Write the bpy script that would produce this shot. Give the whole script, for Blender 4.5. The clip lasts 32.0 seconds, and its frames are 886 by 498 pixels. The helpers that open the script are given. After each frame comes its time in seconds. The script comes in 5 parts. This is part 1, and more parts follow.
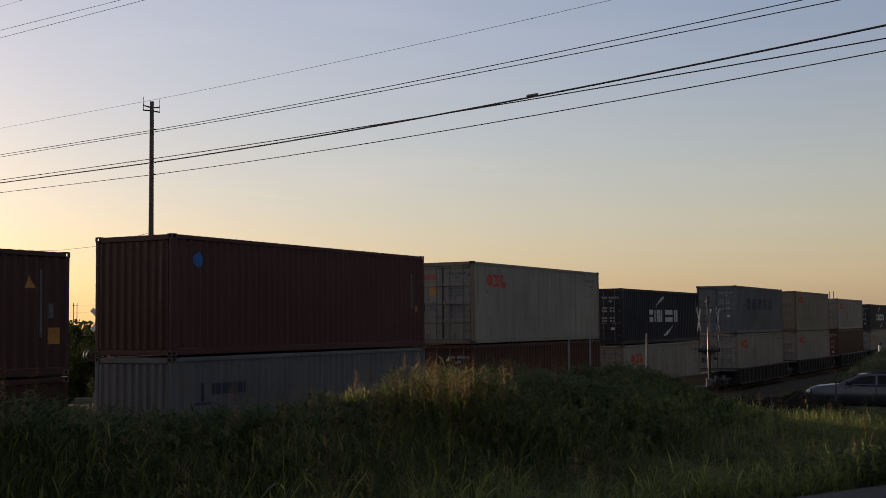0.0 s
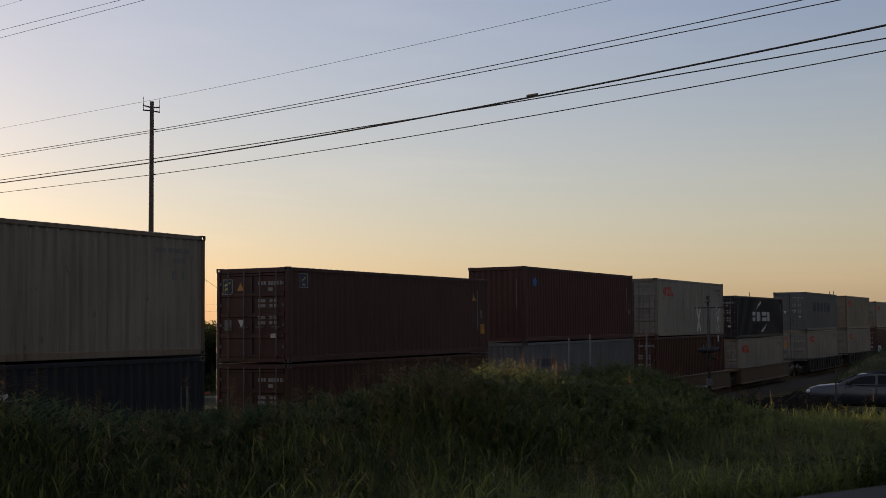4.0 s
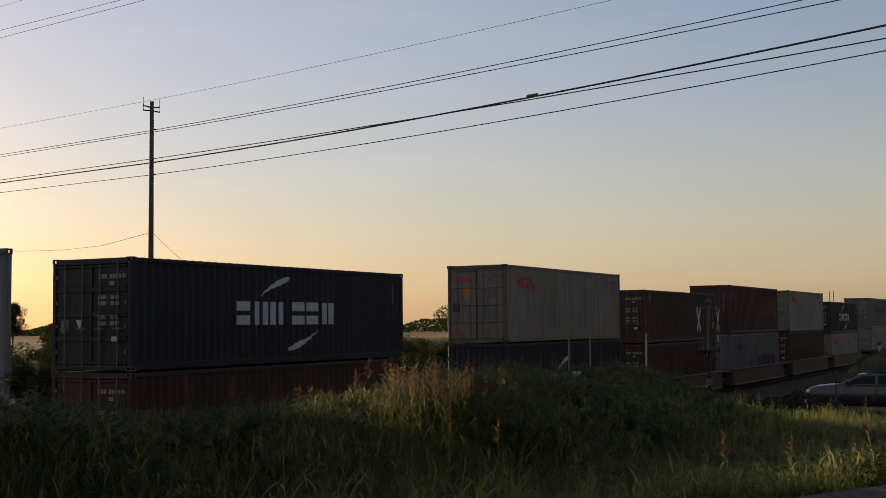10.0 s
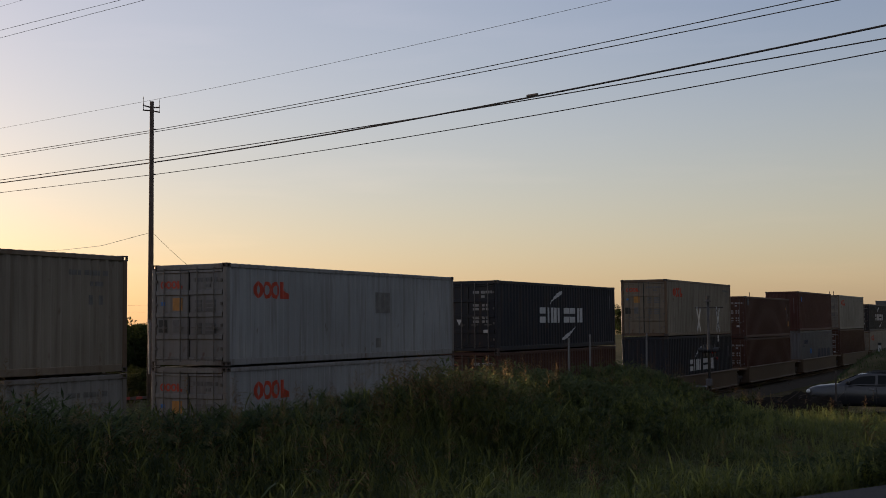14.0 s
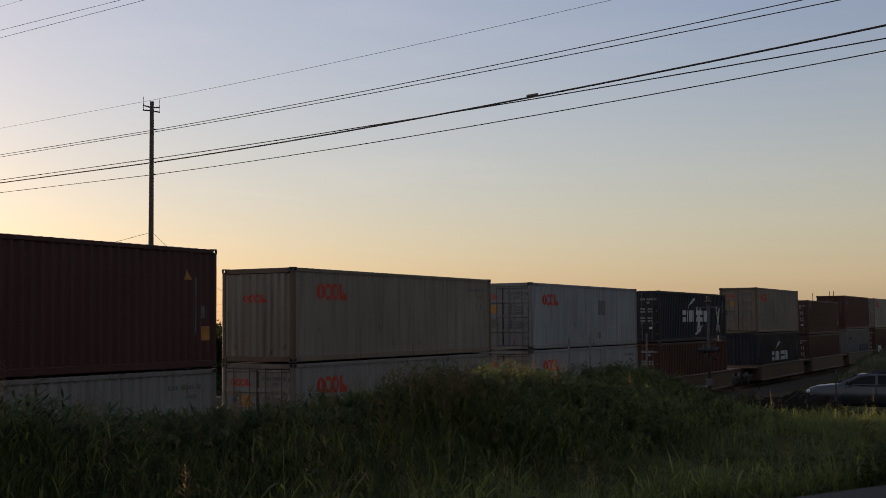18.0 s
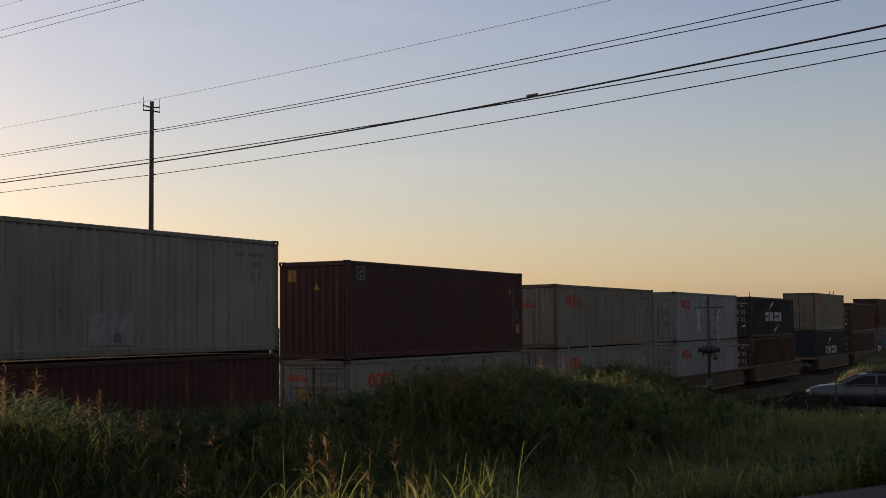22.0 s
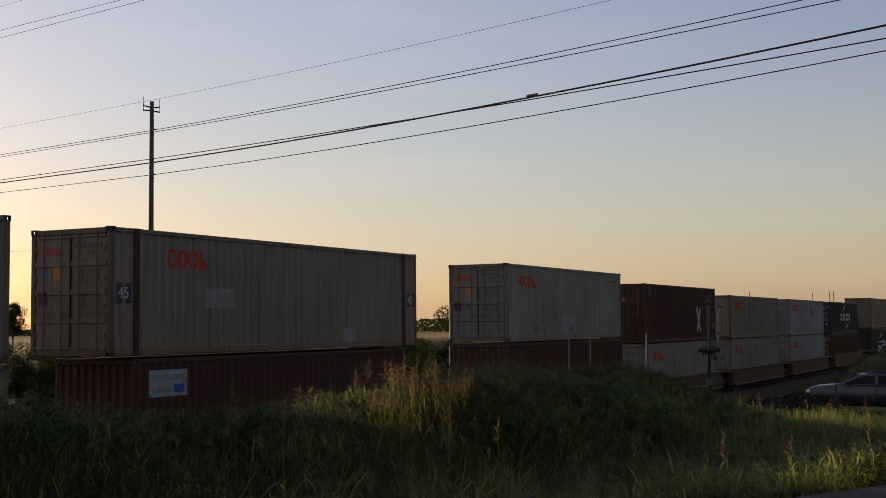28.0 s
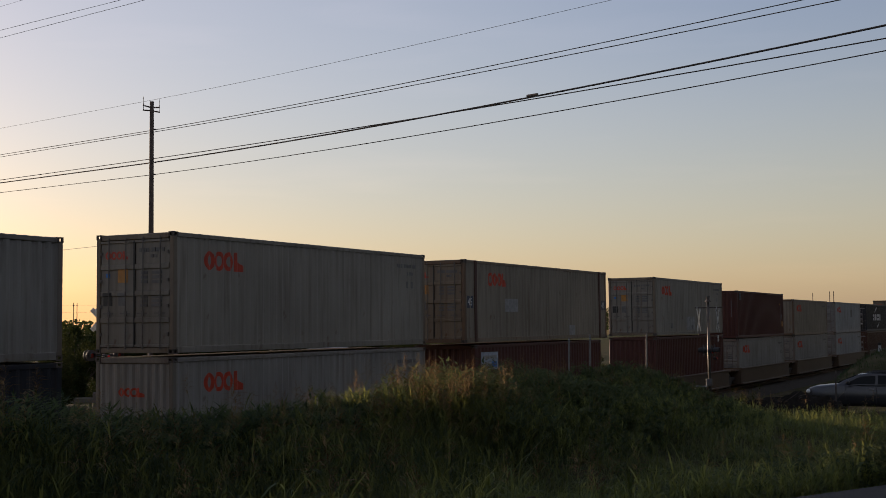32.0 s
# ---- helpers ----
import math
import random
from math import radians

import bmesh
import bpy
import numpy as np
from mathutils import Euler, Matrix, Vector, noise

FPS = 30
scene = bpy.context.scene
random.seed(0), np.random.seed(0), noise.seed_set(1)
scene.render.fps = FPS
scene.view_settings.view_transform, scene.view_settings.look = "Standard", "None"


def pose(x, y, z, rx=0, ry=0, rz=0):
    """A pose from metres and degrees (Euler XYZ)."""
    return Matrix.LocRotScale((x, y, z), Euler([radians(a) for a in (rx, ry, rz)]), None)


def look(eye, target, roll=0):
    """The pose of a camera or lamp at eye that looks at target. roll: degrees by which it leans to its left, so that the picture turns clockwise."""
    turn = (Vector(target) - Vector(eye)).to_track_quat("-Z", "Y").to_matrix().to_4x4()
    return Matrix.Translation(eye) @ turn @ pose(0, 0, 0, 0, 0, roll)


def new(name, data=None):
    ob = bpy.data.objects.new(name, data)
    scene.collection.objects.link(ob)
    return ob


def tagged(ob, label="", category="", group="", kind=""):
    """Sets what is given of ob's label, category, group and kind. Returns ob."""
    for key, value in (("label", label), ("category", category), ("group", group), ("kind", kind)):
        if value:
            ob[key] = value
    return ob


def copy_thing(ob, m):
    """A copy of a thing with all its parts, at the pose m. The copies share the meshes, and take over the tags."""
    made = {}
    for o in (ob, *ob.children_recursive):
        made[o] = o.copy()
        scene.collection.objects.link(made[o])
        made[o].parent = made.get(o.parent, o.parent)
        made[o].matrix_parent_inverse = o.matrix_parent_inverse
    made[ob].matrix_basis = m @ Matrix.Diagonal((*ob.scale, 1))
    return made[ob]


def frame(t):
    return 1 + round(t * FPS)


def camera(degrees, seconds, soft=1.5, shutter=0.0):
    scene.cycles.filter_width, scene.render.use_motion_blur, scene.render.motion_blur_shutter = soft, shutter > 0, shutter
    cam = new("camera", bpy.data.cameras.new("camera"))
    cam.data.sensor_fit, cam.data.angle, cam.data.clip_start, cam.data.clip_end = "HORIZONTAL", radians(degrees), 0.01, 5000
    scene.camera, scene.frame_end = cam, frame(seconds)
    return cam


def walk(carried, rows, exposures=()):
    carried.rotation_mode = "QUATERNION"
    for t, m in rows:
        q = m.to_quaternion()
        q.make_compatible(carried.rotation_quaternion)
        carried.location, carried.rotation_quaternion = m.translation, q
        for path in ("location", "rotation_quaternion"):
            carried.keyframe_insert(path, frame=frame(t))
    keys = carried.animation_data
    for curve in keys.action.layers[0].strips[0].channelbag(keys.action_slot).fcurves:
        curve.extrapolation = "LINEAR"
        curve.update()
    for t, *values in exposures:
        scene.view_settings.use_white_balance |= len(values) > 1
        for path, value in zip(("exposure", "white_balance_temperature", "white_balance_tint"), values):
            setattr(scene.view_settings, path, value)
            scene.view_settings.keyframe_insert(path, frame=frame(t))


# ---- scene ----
# ---------------------------------------------------------------- camera
cam = camera(40.01, 32.0, soft=0.8)
EYE = (0.0, 0.0, 3.93)
VIEW = look(EYE, (math.cos(radians(28.189)), math.sin(radians(28.189)), 3.93 + math.tan(radians(3.584))), -0.561)

# ---------------------------------------------------------------- world, sun, exposure
SUN_AZ, SUN_EL = radians(73.7), radians(7.0)
world = bpy.data.worlds.new("sky")
scene.world = world
world.use_nodes = True
wn, wl = world.node_tree.nodes, world.node_tree.links
sky = wn.new("ShaderNodeTexSky")
sky.sky_type, sky.sun_disc = "NISHITA", False
sky.sun_elevation, sky.sun_rotation = SUN_EL, radians(90) - SUN_AZ
sky.altitude, sky.air_density, sky.dust_density, sky.ozone_density = 150, 1.3, 1.0, 1.5
# faint high cloud, streaked along the horizon
wtc, wmp, wnz, wrp, wmx = (wn.new("ShaderNode" + k) for k in ("TexCoord", "Mapping", "TexNoise", "ValToRGB", "Mix"))
wmp.inputs["Scale"].default_value = (2.2, 2.2, 17.0)
wnz.inputs["Scale"].default_value, wnz.inputs["Detail"].default_value = 2.3, 6
wrp.color_ramp.elements[0].position, wrp.color_ramp.elements[1].position = 0.54, 0.80
wrp.color_ramp.elements[1].color = (0.13, 0.13, 0.13, 1)
wmx.data_type, wmx.blend_type = "RGBA", "MULTIPLY"
wmx.inputs[7].default_value = (1.55, 1.35, 1.25, 1)
wl.new(wtc.outputs["Generated"], wmp.inputs[0])
wl.new(wmp.outputs[0], wnz.inputs["Vector"])
wl.new(wnz.outputs[0], wrp.inputs[0])
wl.new(wrp.outputs[0], wmx.inputs[0])
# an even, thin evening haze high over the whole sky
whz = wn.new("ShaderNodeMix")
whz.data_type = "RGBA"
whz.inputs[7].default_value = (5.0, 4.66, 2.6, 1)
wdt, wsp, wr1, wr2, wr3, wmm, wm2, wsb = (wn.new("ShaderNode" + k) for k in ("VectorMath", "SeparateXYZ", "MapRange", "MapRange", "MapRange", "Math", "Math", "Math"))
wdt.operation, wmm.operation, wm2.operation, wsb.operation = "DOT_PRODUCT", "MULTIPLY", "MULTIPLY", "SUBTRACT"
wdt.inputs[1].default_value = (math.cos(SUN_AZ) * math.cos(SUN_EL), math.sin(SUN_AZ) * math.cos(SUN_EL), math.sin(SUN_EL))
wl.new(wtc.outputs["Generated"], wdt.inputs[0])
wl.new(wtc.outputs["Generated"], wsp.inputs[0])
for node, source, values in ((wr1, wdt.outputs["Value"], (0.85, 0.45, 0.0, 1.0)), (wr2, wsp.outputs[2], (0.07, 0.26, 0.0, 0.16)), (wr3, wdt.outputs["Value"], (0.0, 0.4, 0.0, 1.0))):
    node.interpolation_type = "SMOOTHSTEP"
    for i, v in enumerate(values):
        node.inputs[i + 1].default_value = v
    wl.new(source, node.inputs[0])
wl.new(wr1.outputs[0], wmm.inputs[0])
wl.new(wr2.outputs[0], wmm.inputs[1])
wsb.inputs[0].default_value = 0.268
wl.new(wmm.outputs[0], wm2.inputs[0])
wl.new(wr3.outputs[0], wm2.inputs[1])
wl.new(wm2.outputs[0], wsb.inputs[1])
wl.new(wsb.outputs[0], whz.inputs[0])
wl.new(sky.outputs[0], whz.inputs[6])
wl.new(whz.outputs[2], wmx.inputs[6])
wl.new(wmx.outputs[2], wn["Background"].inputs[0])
wn["Background"].inputs[1].default_value = 0.1085
sun = new("sun", bpy.data.lights.new("sun", "SUN"))
sun.data.energy, sun.data.angle, sun.data.color = 5.0, radians(0.6), (1.0, 0.75, 0.36)
sun.matrix_world = look((40, 140, 60), (40 - math.cos(SUN_AZ) * 100, 140 - math.sin(SUN_AZ) * 100, 60 - math.tan(SUN_EL) * 100))
EXPOSURE, KELVIN, TINT = 0.34, 5450, 37
walk(cam, [(0.0, VIEW), (32.0, VIEW)], [(0.0, EXPOSURE, KELVIN, TINT), (32.0, EXPOSURE, KELVIN, TINT)])


# ---------------------------------------------------------------- materials
def material(name):
    m = bpy.data.materials.new(name)
    m.use_nodes = True
    return m, m.node_tree.nodes, m.node_tree.links, m.node_tree.nodes["Principled BSDF"]


def noise_node(n, l, scale, detail=4.0, stretch=(1, 1, 1), space="Object"):
    tc, mp, nz = n.new("ShaderNodeTexCoord"), n.new("ShaderNodeMapping"), n.new("ShaderNodeTexNoise")
    mp.inputs["Scale"].default_value = stretch
    nz.inputs["Scale"].default_value, nz.inputs["Detail"].default_value = scale, detail
    l.new(tc.outputs[space], mp.inputs[0])
    l.new(mp.outputs[0], nz.inputs["Vector"])
    return nz.outputs[0]


def ramp(n, l, fac, stops):
    r = n.new("ShaderNodeValToRGB")
    els = r.color_ramp.elements
    while len(els) < len(stops):
        els.new(0.5)
    for e, (p, c) in zip(els, stops):
        e.position, e.color = p, (*c, 1)
    l.new(fac, r.inputs[0])
    return r.outputs[0]


def mix(n, l, fac, a, b, mode="MIX"):
    x = n.new("ShaderNodeMix")
    x.data_type, x.blend_type = "RGBA", mode
    for sock, v in ((x.inputs[0], fac), (x.inputs[6], a), (x.inputs[7], b)):
        if isinstance(v, (int, float)):
            sock.default_value = v
        elif isinstance(v, tuple):
            sock.default_value = (*v, 1)
        else:
            l.new(v, sock)
    return x.outputs[2]


def bump(n, l, bsdf, height, strength, distance=0.02):
    b = n.new("ShaderNodeBump")
    b.inputs["Strength"].default_value, b.inputs["Distance"].default_value = strength, distance
    l.new(height, b.inputs["Height"])
    l.new(b.outputs[0], bsdf.inputs["Normal"])


def painted(name, colour, rust=0.5, grime=(0.075, 0.042, 0.024), rough=0.55, spec=0.3):
    """Weathered container paint: faded blotches, grime streaks running down, rust specks."""
    m, n, l, b = material(name)
    fade = ramp(n, l, noise_node(n, l, 0.45, 3), [(0.3, tuple(c * 0.82 for c in colour)), (0.7, tuple(min(1, c * 1.1) for c in colour))])
    streak = ramp(n, l, noise_node(n, l, 2.2, 5, (3.0, 3.0, 0.18)), [(0.52 - 0.06 * min(rust, 1.2), (0, 0, 0)), (0.74, (0.8, 0.8, 0.8))])
    c1 = mix(n, l, streak, fade, tuple(0.4 * c + 0.6 * g for c, g in zip(colour, grime)))
    spots = ramp(n, l, noise_node(n, l, 3.5, 8, (1, 1, 0.6)), [(0.69 - 0.04 * rust, (0, 0, 0)), (0.76, (0.75, 0.75, 0.75))])
    c2 = mix(n, l, spots, c1, (0.10, 0.045, 0.022))
    l.new(c2, b.inputs["Base Color"])
    b.inputs["Roughness"].default_value, b.inputs["Specular IOR Level"].default_value = rough, spec
    bump(n, l, b, noise_node(n, l, 1.3, 3), 0.25, 0.03)
    return m


def plain(name, colour, rough=0.6, metal=0.0, vary=0.25, scale=6.0, emit=0.0):
    m, n, l, b = material(name)
    col = ramp(n, l, noise_node(n, l, scale, 6), [(0.3, tuple(c * (1 - vary) for c in colour)), (0.7, tuple(min(1, c * (1 + vary)) for c in colour))])
    l.new(col, b.inputs["Base Color"])
    b.inputs["Roughness"].default_value, b.inputs["Metallic"].default_value = rough, metal
    if emit:
        b.inputs["Emission Color"].default_value, b.inputs["Emission Strength"].default_value = (*colour, 1), emit
    return m


def leafy(name, dark, light, through_colour, amount=0.45, rough=0.5):
    """Blades and leaves: each island its own green, lit through from behind."""
    m, n, l, b = material(name)
    geo = n.new("ShaderNodeNewGeometry")
    col = ramp(n, l, geo.outputs["Random Per Island"], [(0.0, dark), (0.72, light), (0.86, tuple(c * 1.2 for c in light)), (1.0, (light[0] * 1.5, light[1] * 1.15, light[2] * 1.1))])
    l.new(col, b.inputs["Base Color"])
    b.inputs["Roughness"].default_value, b.inputs["Specular IOR Level"].default_value = rough, 0.06 if rough < 0.6 else 0.03
    tr, ms = n.new("ShaderNodeBsdfTranslucent"), n.new("ShaderNodeMixShader")
    l.new(mix(n, l, 0.5, col, through_colour), tr.inputs[0])
    ms.inputs[0].default_value = amount
    l.new(b.outputs[0], ms.inputs[1])
    l.new(tr.outputs[0], ms.inputs[2])
    l.new(ms.outputs[0], n["Material Output"].inputs[0])
    return m


PAINT = {
    "white": painted("white_paint", (0.280, 0.254, 0.210), 0.6),
    "cream": painted("cream_paint", (0.250, 0.214, 0.163), 1.2),
    "cool": painted("cool_grey_paint", (0.298, 0.302, 0.298), 0.5),
    "grey": painted("grey_paint", (0.262, 0.246, 0.221), 0.6),
    "maroon": painted("maroon_paint", (0.076, 0.028, 0.023), 0.4),
    "brown": painted("brown_paint", (0.070, 0.031, 0.025), 0.6),
    "rust": painted("rust_red_paint", (0.056, 0.022, 0.016), 0.8),
    "navy": painted("navy_paint", (0.0195, 0.0215, 0.029), 0.3),
    "steelblue": painted("blue_grey_paint", (0.130, 0.131, 0.134), 0.5),
}
FRAME = {k: painted(k + "_frame_paint", tuple(c * 0.64 for c in v), 2.6) for k, v in (("white", (0.30, 0.24, 0.175)), ("cream", (0.23, 0.15, 0.095)), ("cool", (0.34, 0.315, 0.29)), ("grey", (0.29, 0.25, 0.205)))}
DOOR = {k: painted(k + "_door_paint", v, 0.9) for k, v in (("white", (0.228, 0.208, 0.174)), ("cream", (0.215, 0.172, 0.122)), ("cool", (0.222, 0.216, 0.208)), ("grey", (0.240, 0.225, 0.200)))}
RAIL = {k: painted(k + "_rail_paint", v, 1.6) for k, v in (("white", (0.235, 0.212, 0.175)), ("cream", (0.205, 0.160, 0.112)), ("cool", (0.250, 0.246, 0.240)), ("grey", (0.215, 0.198, 0.174)))}
M_DULL = plain("weathered_metal", (0.16, 0.15, 0.14), 0.8)
M_CAST = plain("casting_steel", (0.085, 0.068, 0.058), 0.75, 0.1)
M_ROD = plain("grimy_lock_rod", (0.13, 0.118, 0.105), 0.7, 0.1)
M_ORANGE = plain("orange_red_vinyl", (0.44, 0.045, 0.015), 0.55, vary=0.2)
M_WHITEV = plain("white_vinyl", (0.52, 0.52, 0.51), 0.5, vary=0.12)
M_BLUEV = plain("blue_vinyl", (0.03, 0.14, 0.42), 0.5)
M_NAVYV = plain("dark_blue_vinyl", (0.030, 0.036, 0.060), 0.5)
M_YELLOW = plain("yellow_vinyl", (0.42, 0.19, 0.03), 0.5)
M_BLACKV = plain("black_vinyl", (0.02, 0.02, 0.022), 0.5)
M_SLATE = plain("slate_vinyl", (0.15, 0.14, 0.13), 0.65)
M_PALE = plain("pale_patch", (0.27, 0.262, 0.245), 0.6)
M_SIGNBLUE = plain("pale_blue_sign", (0.32, 0.36, 0.41), 0.5)
M_LIME = plain("yellow_green_vinyl", (0.42, 0.46, 0.08), 0.5)
M_GREYV = plain("grey_vinyl", (0.13, 0.127, 0.125), 0.6)
M_WELL = {"black": painted("black_car_paint", (0.028, 0.027, 0.026), 0.8), "tan": painted("tan_car_paint", (0.095, 0.064, 0.042), 1.0)}
M_TRUCK = plain("truck_steel", (0.035, 0.028, 0.024), 0.8)
M_WHEEL = plain("wheel_steel", (0.10, 0.085, 0.075), 0.45, 0.6)
M_RAIL = plain("rail_steel", (0.12, 0.075, 0.05), 0.4, 0.7)
M_TIE = plain("creosote_wood", (0.06, 0.045, 0.035), 0.85, scale=9)
M_WOOD = plain("pole_wood", (0.062, 0.045, 0.035), 0.85, scale=5)
M_WIRE = plain("wire_aluminium", (0.035, 0.035, 0.037), 0.6, 0.0)
M_ALU = plain("brushed_aluminium", (0.34, 0.335, 0.32), 0.4, 0.6, 0.12)
M_GALV = plain("dull_galvanised", (0.075, 0.07, 0.066), 0.45, 0.5, 0.3)
M_BLACK = plain("black_paint", (0.015, 0.015, 0.016), 0.55)
M_SIGN = plain("sign_white", (0.52, 0.52, 0.50), 0.45, vary=0.1)
M_REDLAMP = plain("red_lens_lit", (0.45, 0.018, 0.014), 0.25, emit=0.09, vary=0.05)
M_GATERED = plain("gate_red", (0.26, 0.035, 0.022), 0.6, vary=0.2)
M_REDOFF = plain("red_lens_unlit", (0.16, 0.01, 0.01), 0.2)
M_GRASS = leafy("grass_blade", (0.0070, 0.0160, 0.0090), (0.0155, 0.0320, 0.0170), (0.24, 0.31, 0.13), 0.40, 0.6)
# one coarse grass leaf twice: dark for the shaded bank, light for brighter ground
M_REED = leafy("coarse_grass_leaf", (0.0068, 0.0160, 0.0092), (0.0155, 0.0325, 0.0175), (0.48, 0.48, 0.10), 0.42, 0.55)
M_REED_LIT = leafy("lit_grass_leaf", (0.025, 0.047, 0.023), (0.056, 0.092, 0.043), (0.66, 0.66, 0.13), 0.44, 0.55)
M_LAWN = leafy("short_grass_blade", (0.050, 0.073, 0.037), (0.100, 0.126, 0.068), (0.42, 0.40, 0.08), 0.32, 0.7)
M_WEED = leafy("weed_leaf", (0.038, 0.058, 0.030), (0.074, 0.102, 0.054), (0.20, 0.22, 0.08), 0.4, 0.85)
M_STRAW = leafy("dry_seed_head", (0.022, 0.015, 0.011), (0.050, 0.032, 0.022), (0.60, 0.40, 0.18), 0.55, 0.8)
M_LEAF = leafy("hedge_leaf", (0.010, 0.016, 0.006), (0.027, 0.038, 0.013), (0.09, 0.11, 0.02), 0.2, 0.85)
M_OLIVE = leafy("olive_bush_leaf", (0.0105, 0.0150, 0.0055), (0.0270, 0.0335, 0.0115), (0.07, 0.08, 0.02), 0.25, 0.8)
M_FENCE = plain("zinc_post", (0.22, 0.21, 0.20), 0.6, 0.3)
M_POLE = plain("pale_weathered_wood", (0.24, 0.19, 0.145), 0.8, scale=5)
M_GLASSY = plain("meter_glass", (0.05, 0.055, 0.06), 0.08)
M_BARK = plain("bark", (0.075, 0.055, 0.04), 0.9)


# ---------------------------------------------------------------- mesh helpers
def thing(name, m, label, category, group="", kind=""):
    ob = new(name)
    ob.empty_display_size = 0.3
    ob.matrix_basis = m
    return tagged(ob, label, category, group, kind)


def mesh_of(bm, name, mat, smooth=False):
    me = bpy.data.meshes.new(name)
    bm.normal_update()
    bm.to_mesh(me)
    bm.free()
    me.materials.append(mat)
    if smooth:
        me.shade_smooth()
    return me


def place(name, me, parent, m=None, label=""):
    ob = new(name, me)
    ob.parent = parent
    if m is not None:
        ob.matrix_basis = m
    return tagged(ob, label)


def part(name, bm, mat, parent, label="", m=None, smooth=False):
    return place(name, mesh_of(bm, name, mat, smooth), parent, m, label)


def box(bm, x0, x1, y0, y1, z0, z1, bevel=0.0):
    g = bmesh.ops.create_cube(bm, size=1.0, matrix=Matrix.Translation(((x0 + x1) / 2, (y0 + y1) / 2, (z0 + z1) / 2)) @ Matrix.Diagonal((x1 - x0, y1 - y0, z1 - z0, 1)))
    if bevel:
        vs = set(g["verts"])
        es = [e for e in bm.edges if e.verts[0] in vs and e.verts[1] in vs]
        bmesh.ops.bevel(bm, geom=es, offset=bevel, segments=1, affect="EDGES", profile=0.5)
    return bm


def boxed(x0, x1, y0, y1, z0, z1, bevel=0.0):
    return box(bmesh.new(), x0, x1, y0, y1, z0, z1, bevel)


def rod(bm, a, b, r0, r1=None, seg=8):
    a, b = Vector(a), Vector(b)
    d = b - a
    m = Matrix.Translation((a + b) / 2) @ d.to_track_quat("Z", "Y").to_matrix().to_4x4()
    bmesh.ops.create_cone(bm, cap_ends=True, segments=seg, radius1=r0, radius2=r0 if r1 is None else r1, depth=d.length, matrix=m)
    return bm


def rodded(a, b, r0, r1=None, seg=8):
    return rod(bmesh.new(), a, b, r0, r1, seg)


def slab(outline, depth):
    """A flat shape in the x-z plane, its face at y = -depth, its back at y = 0."""
    bm = bmesh.new()
    f = bm.faces.new([bm.verts.new((x, -depth, z)) for x, z in outline])
    g = bmesh.ops.extrude_face_region(bm, geom=[f])
    bmesh.ops.translate(bm, vec=(0, depth, 0), verts=[v for v in g["geom"] if isinstance(v, bmesh.types.BMVert)])
    bmesh.ops.recalc_face_normals(bm, faces=bm.faces)
    return bm


def ringed(cx, cz, rx, rz, thick, depth, a0=0.0, a1=360.0, seg=14):
    """A flat ring, or a piece of one, in the x-z plane."""
    bm = bmesh.new()
    full = a1 - a0 >= 360
    k = seg if full else seg + 1
    rows = []
    for i in range(k):
        a = radians(a0 + (a1 - a0) * i / seg)
        c, s = math.cos(a), math.sin(a)
        rows.append([bm.verts.new((cx + c * (rx - t), y, cz + s * (rz - t))) for t, y in ((0, -depth), (thick, -depth), (thick, 0), (0, 0))])
    for i in range(seg):
        p, q = rows[i], rows[(i + 1) % k]
        for j in range(4):
            bm.faces.new((p[j], p[(j + 1) % 4], q[(j + 1) % 4], q[j]))
    if not full:
        bm.faces.new(rows[0])
        bm.faces.new(rows[-1])
    bmesh.ops.recalc_face_normals(bm, faces=bm.faces)
    return bm


def grid_mesh(name, verts, quads, mat, smooth=False):
    """A large mesh from arrays."""
    me = bpy.data.meshes.new(name)
    verts, quads = np.asarray(verts, np.float32), np.asarray(quads, np.int32)
    k = quads.shape[1]
    me.vertices.add(len(verts))
    me.vertices.foreach_set("co", verts.ravel())
    me.loops.add(quads.size)
    me.loops.foreach_set("vertex_index", quads.ravel())
    me.polygons.add(len(quads))
    me.polygons.foreach_set("loop_start", np.arange(0, quads.size, k, dtype=np.int32))
    me.polygons.foreach_set("use_smooth", np.full(len(quads), smooth, dtype=bool))
    me.update(calc_edges=True)
    me.materials.append(mat)
    return me


# ---------------------------------------------------------------- lie of the land
TRACK_Y = 20.33  # centre line; the rails' tops are at z = 0


def smooth01(a, b, x):
    t = np.clip((np.asarray(x, float) - a) / (b - a), 0, 1)
    return t * t * (3 - 2 * t)


ROAD_P, ROAD_D = np.array([45.8, 14.0]), np.array([0.0, 1.0])  # the crossing road's centre line


def road_offset(x, y):
    return (np.asarray(x) - ROAD_P[0]) * ROAD_D[1] - (np.asarray(y) - ROAD_P[1]) * ROAD_D[0]


def road_level(y):
    y = np.asarray(y, float)
    return 1.5 - 1.25 * smooth01(-4, 12, y) - 0.25 * smooth01(12, 17.5, y) - 0.25 * smooth01(23.5, 34, y)


def ripple(x, y):
    return 0.10 * np.sin(0.9 * x + 0.5 * y) * np.sin(0.7 * y - 0.35 * x + 1.0) + 0.05 * np.sin(2.3 * x + 1.1) * np.sin(1.9 * y + 0.4)


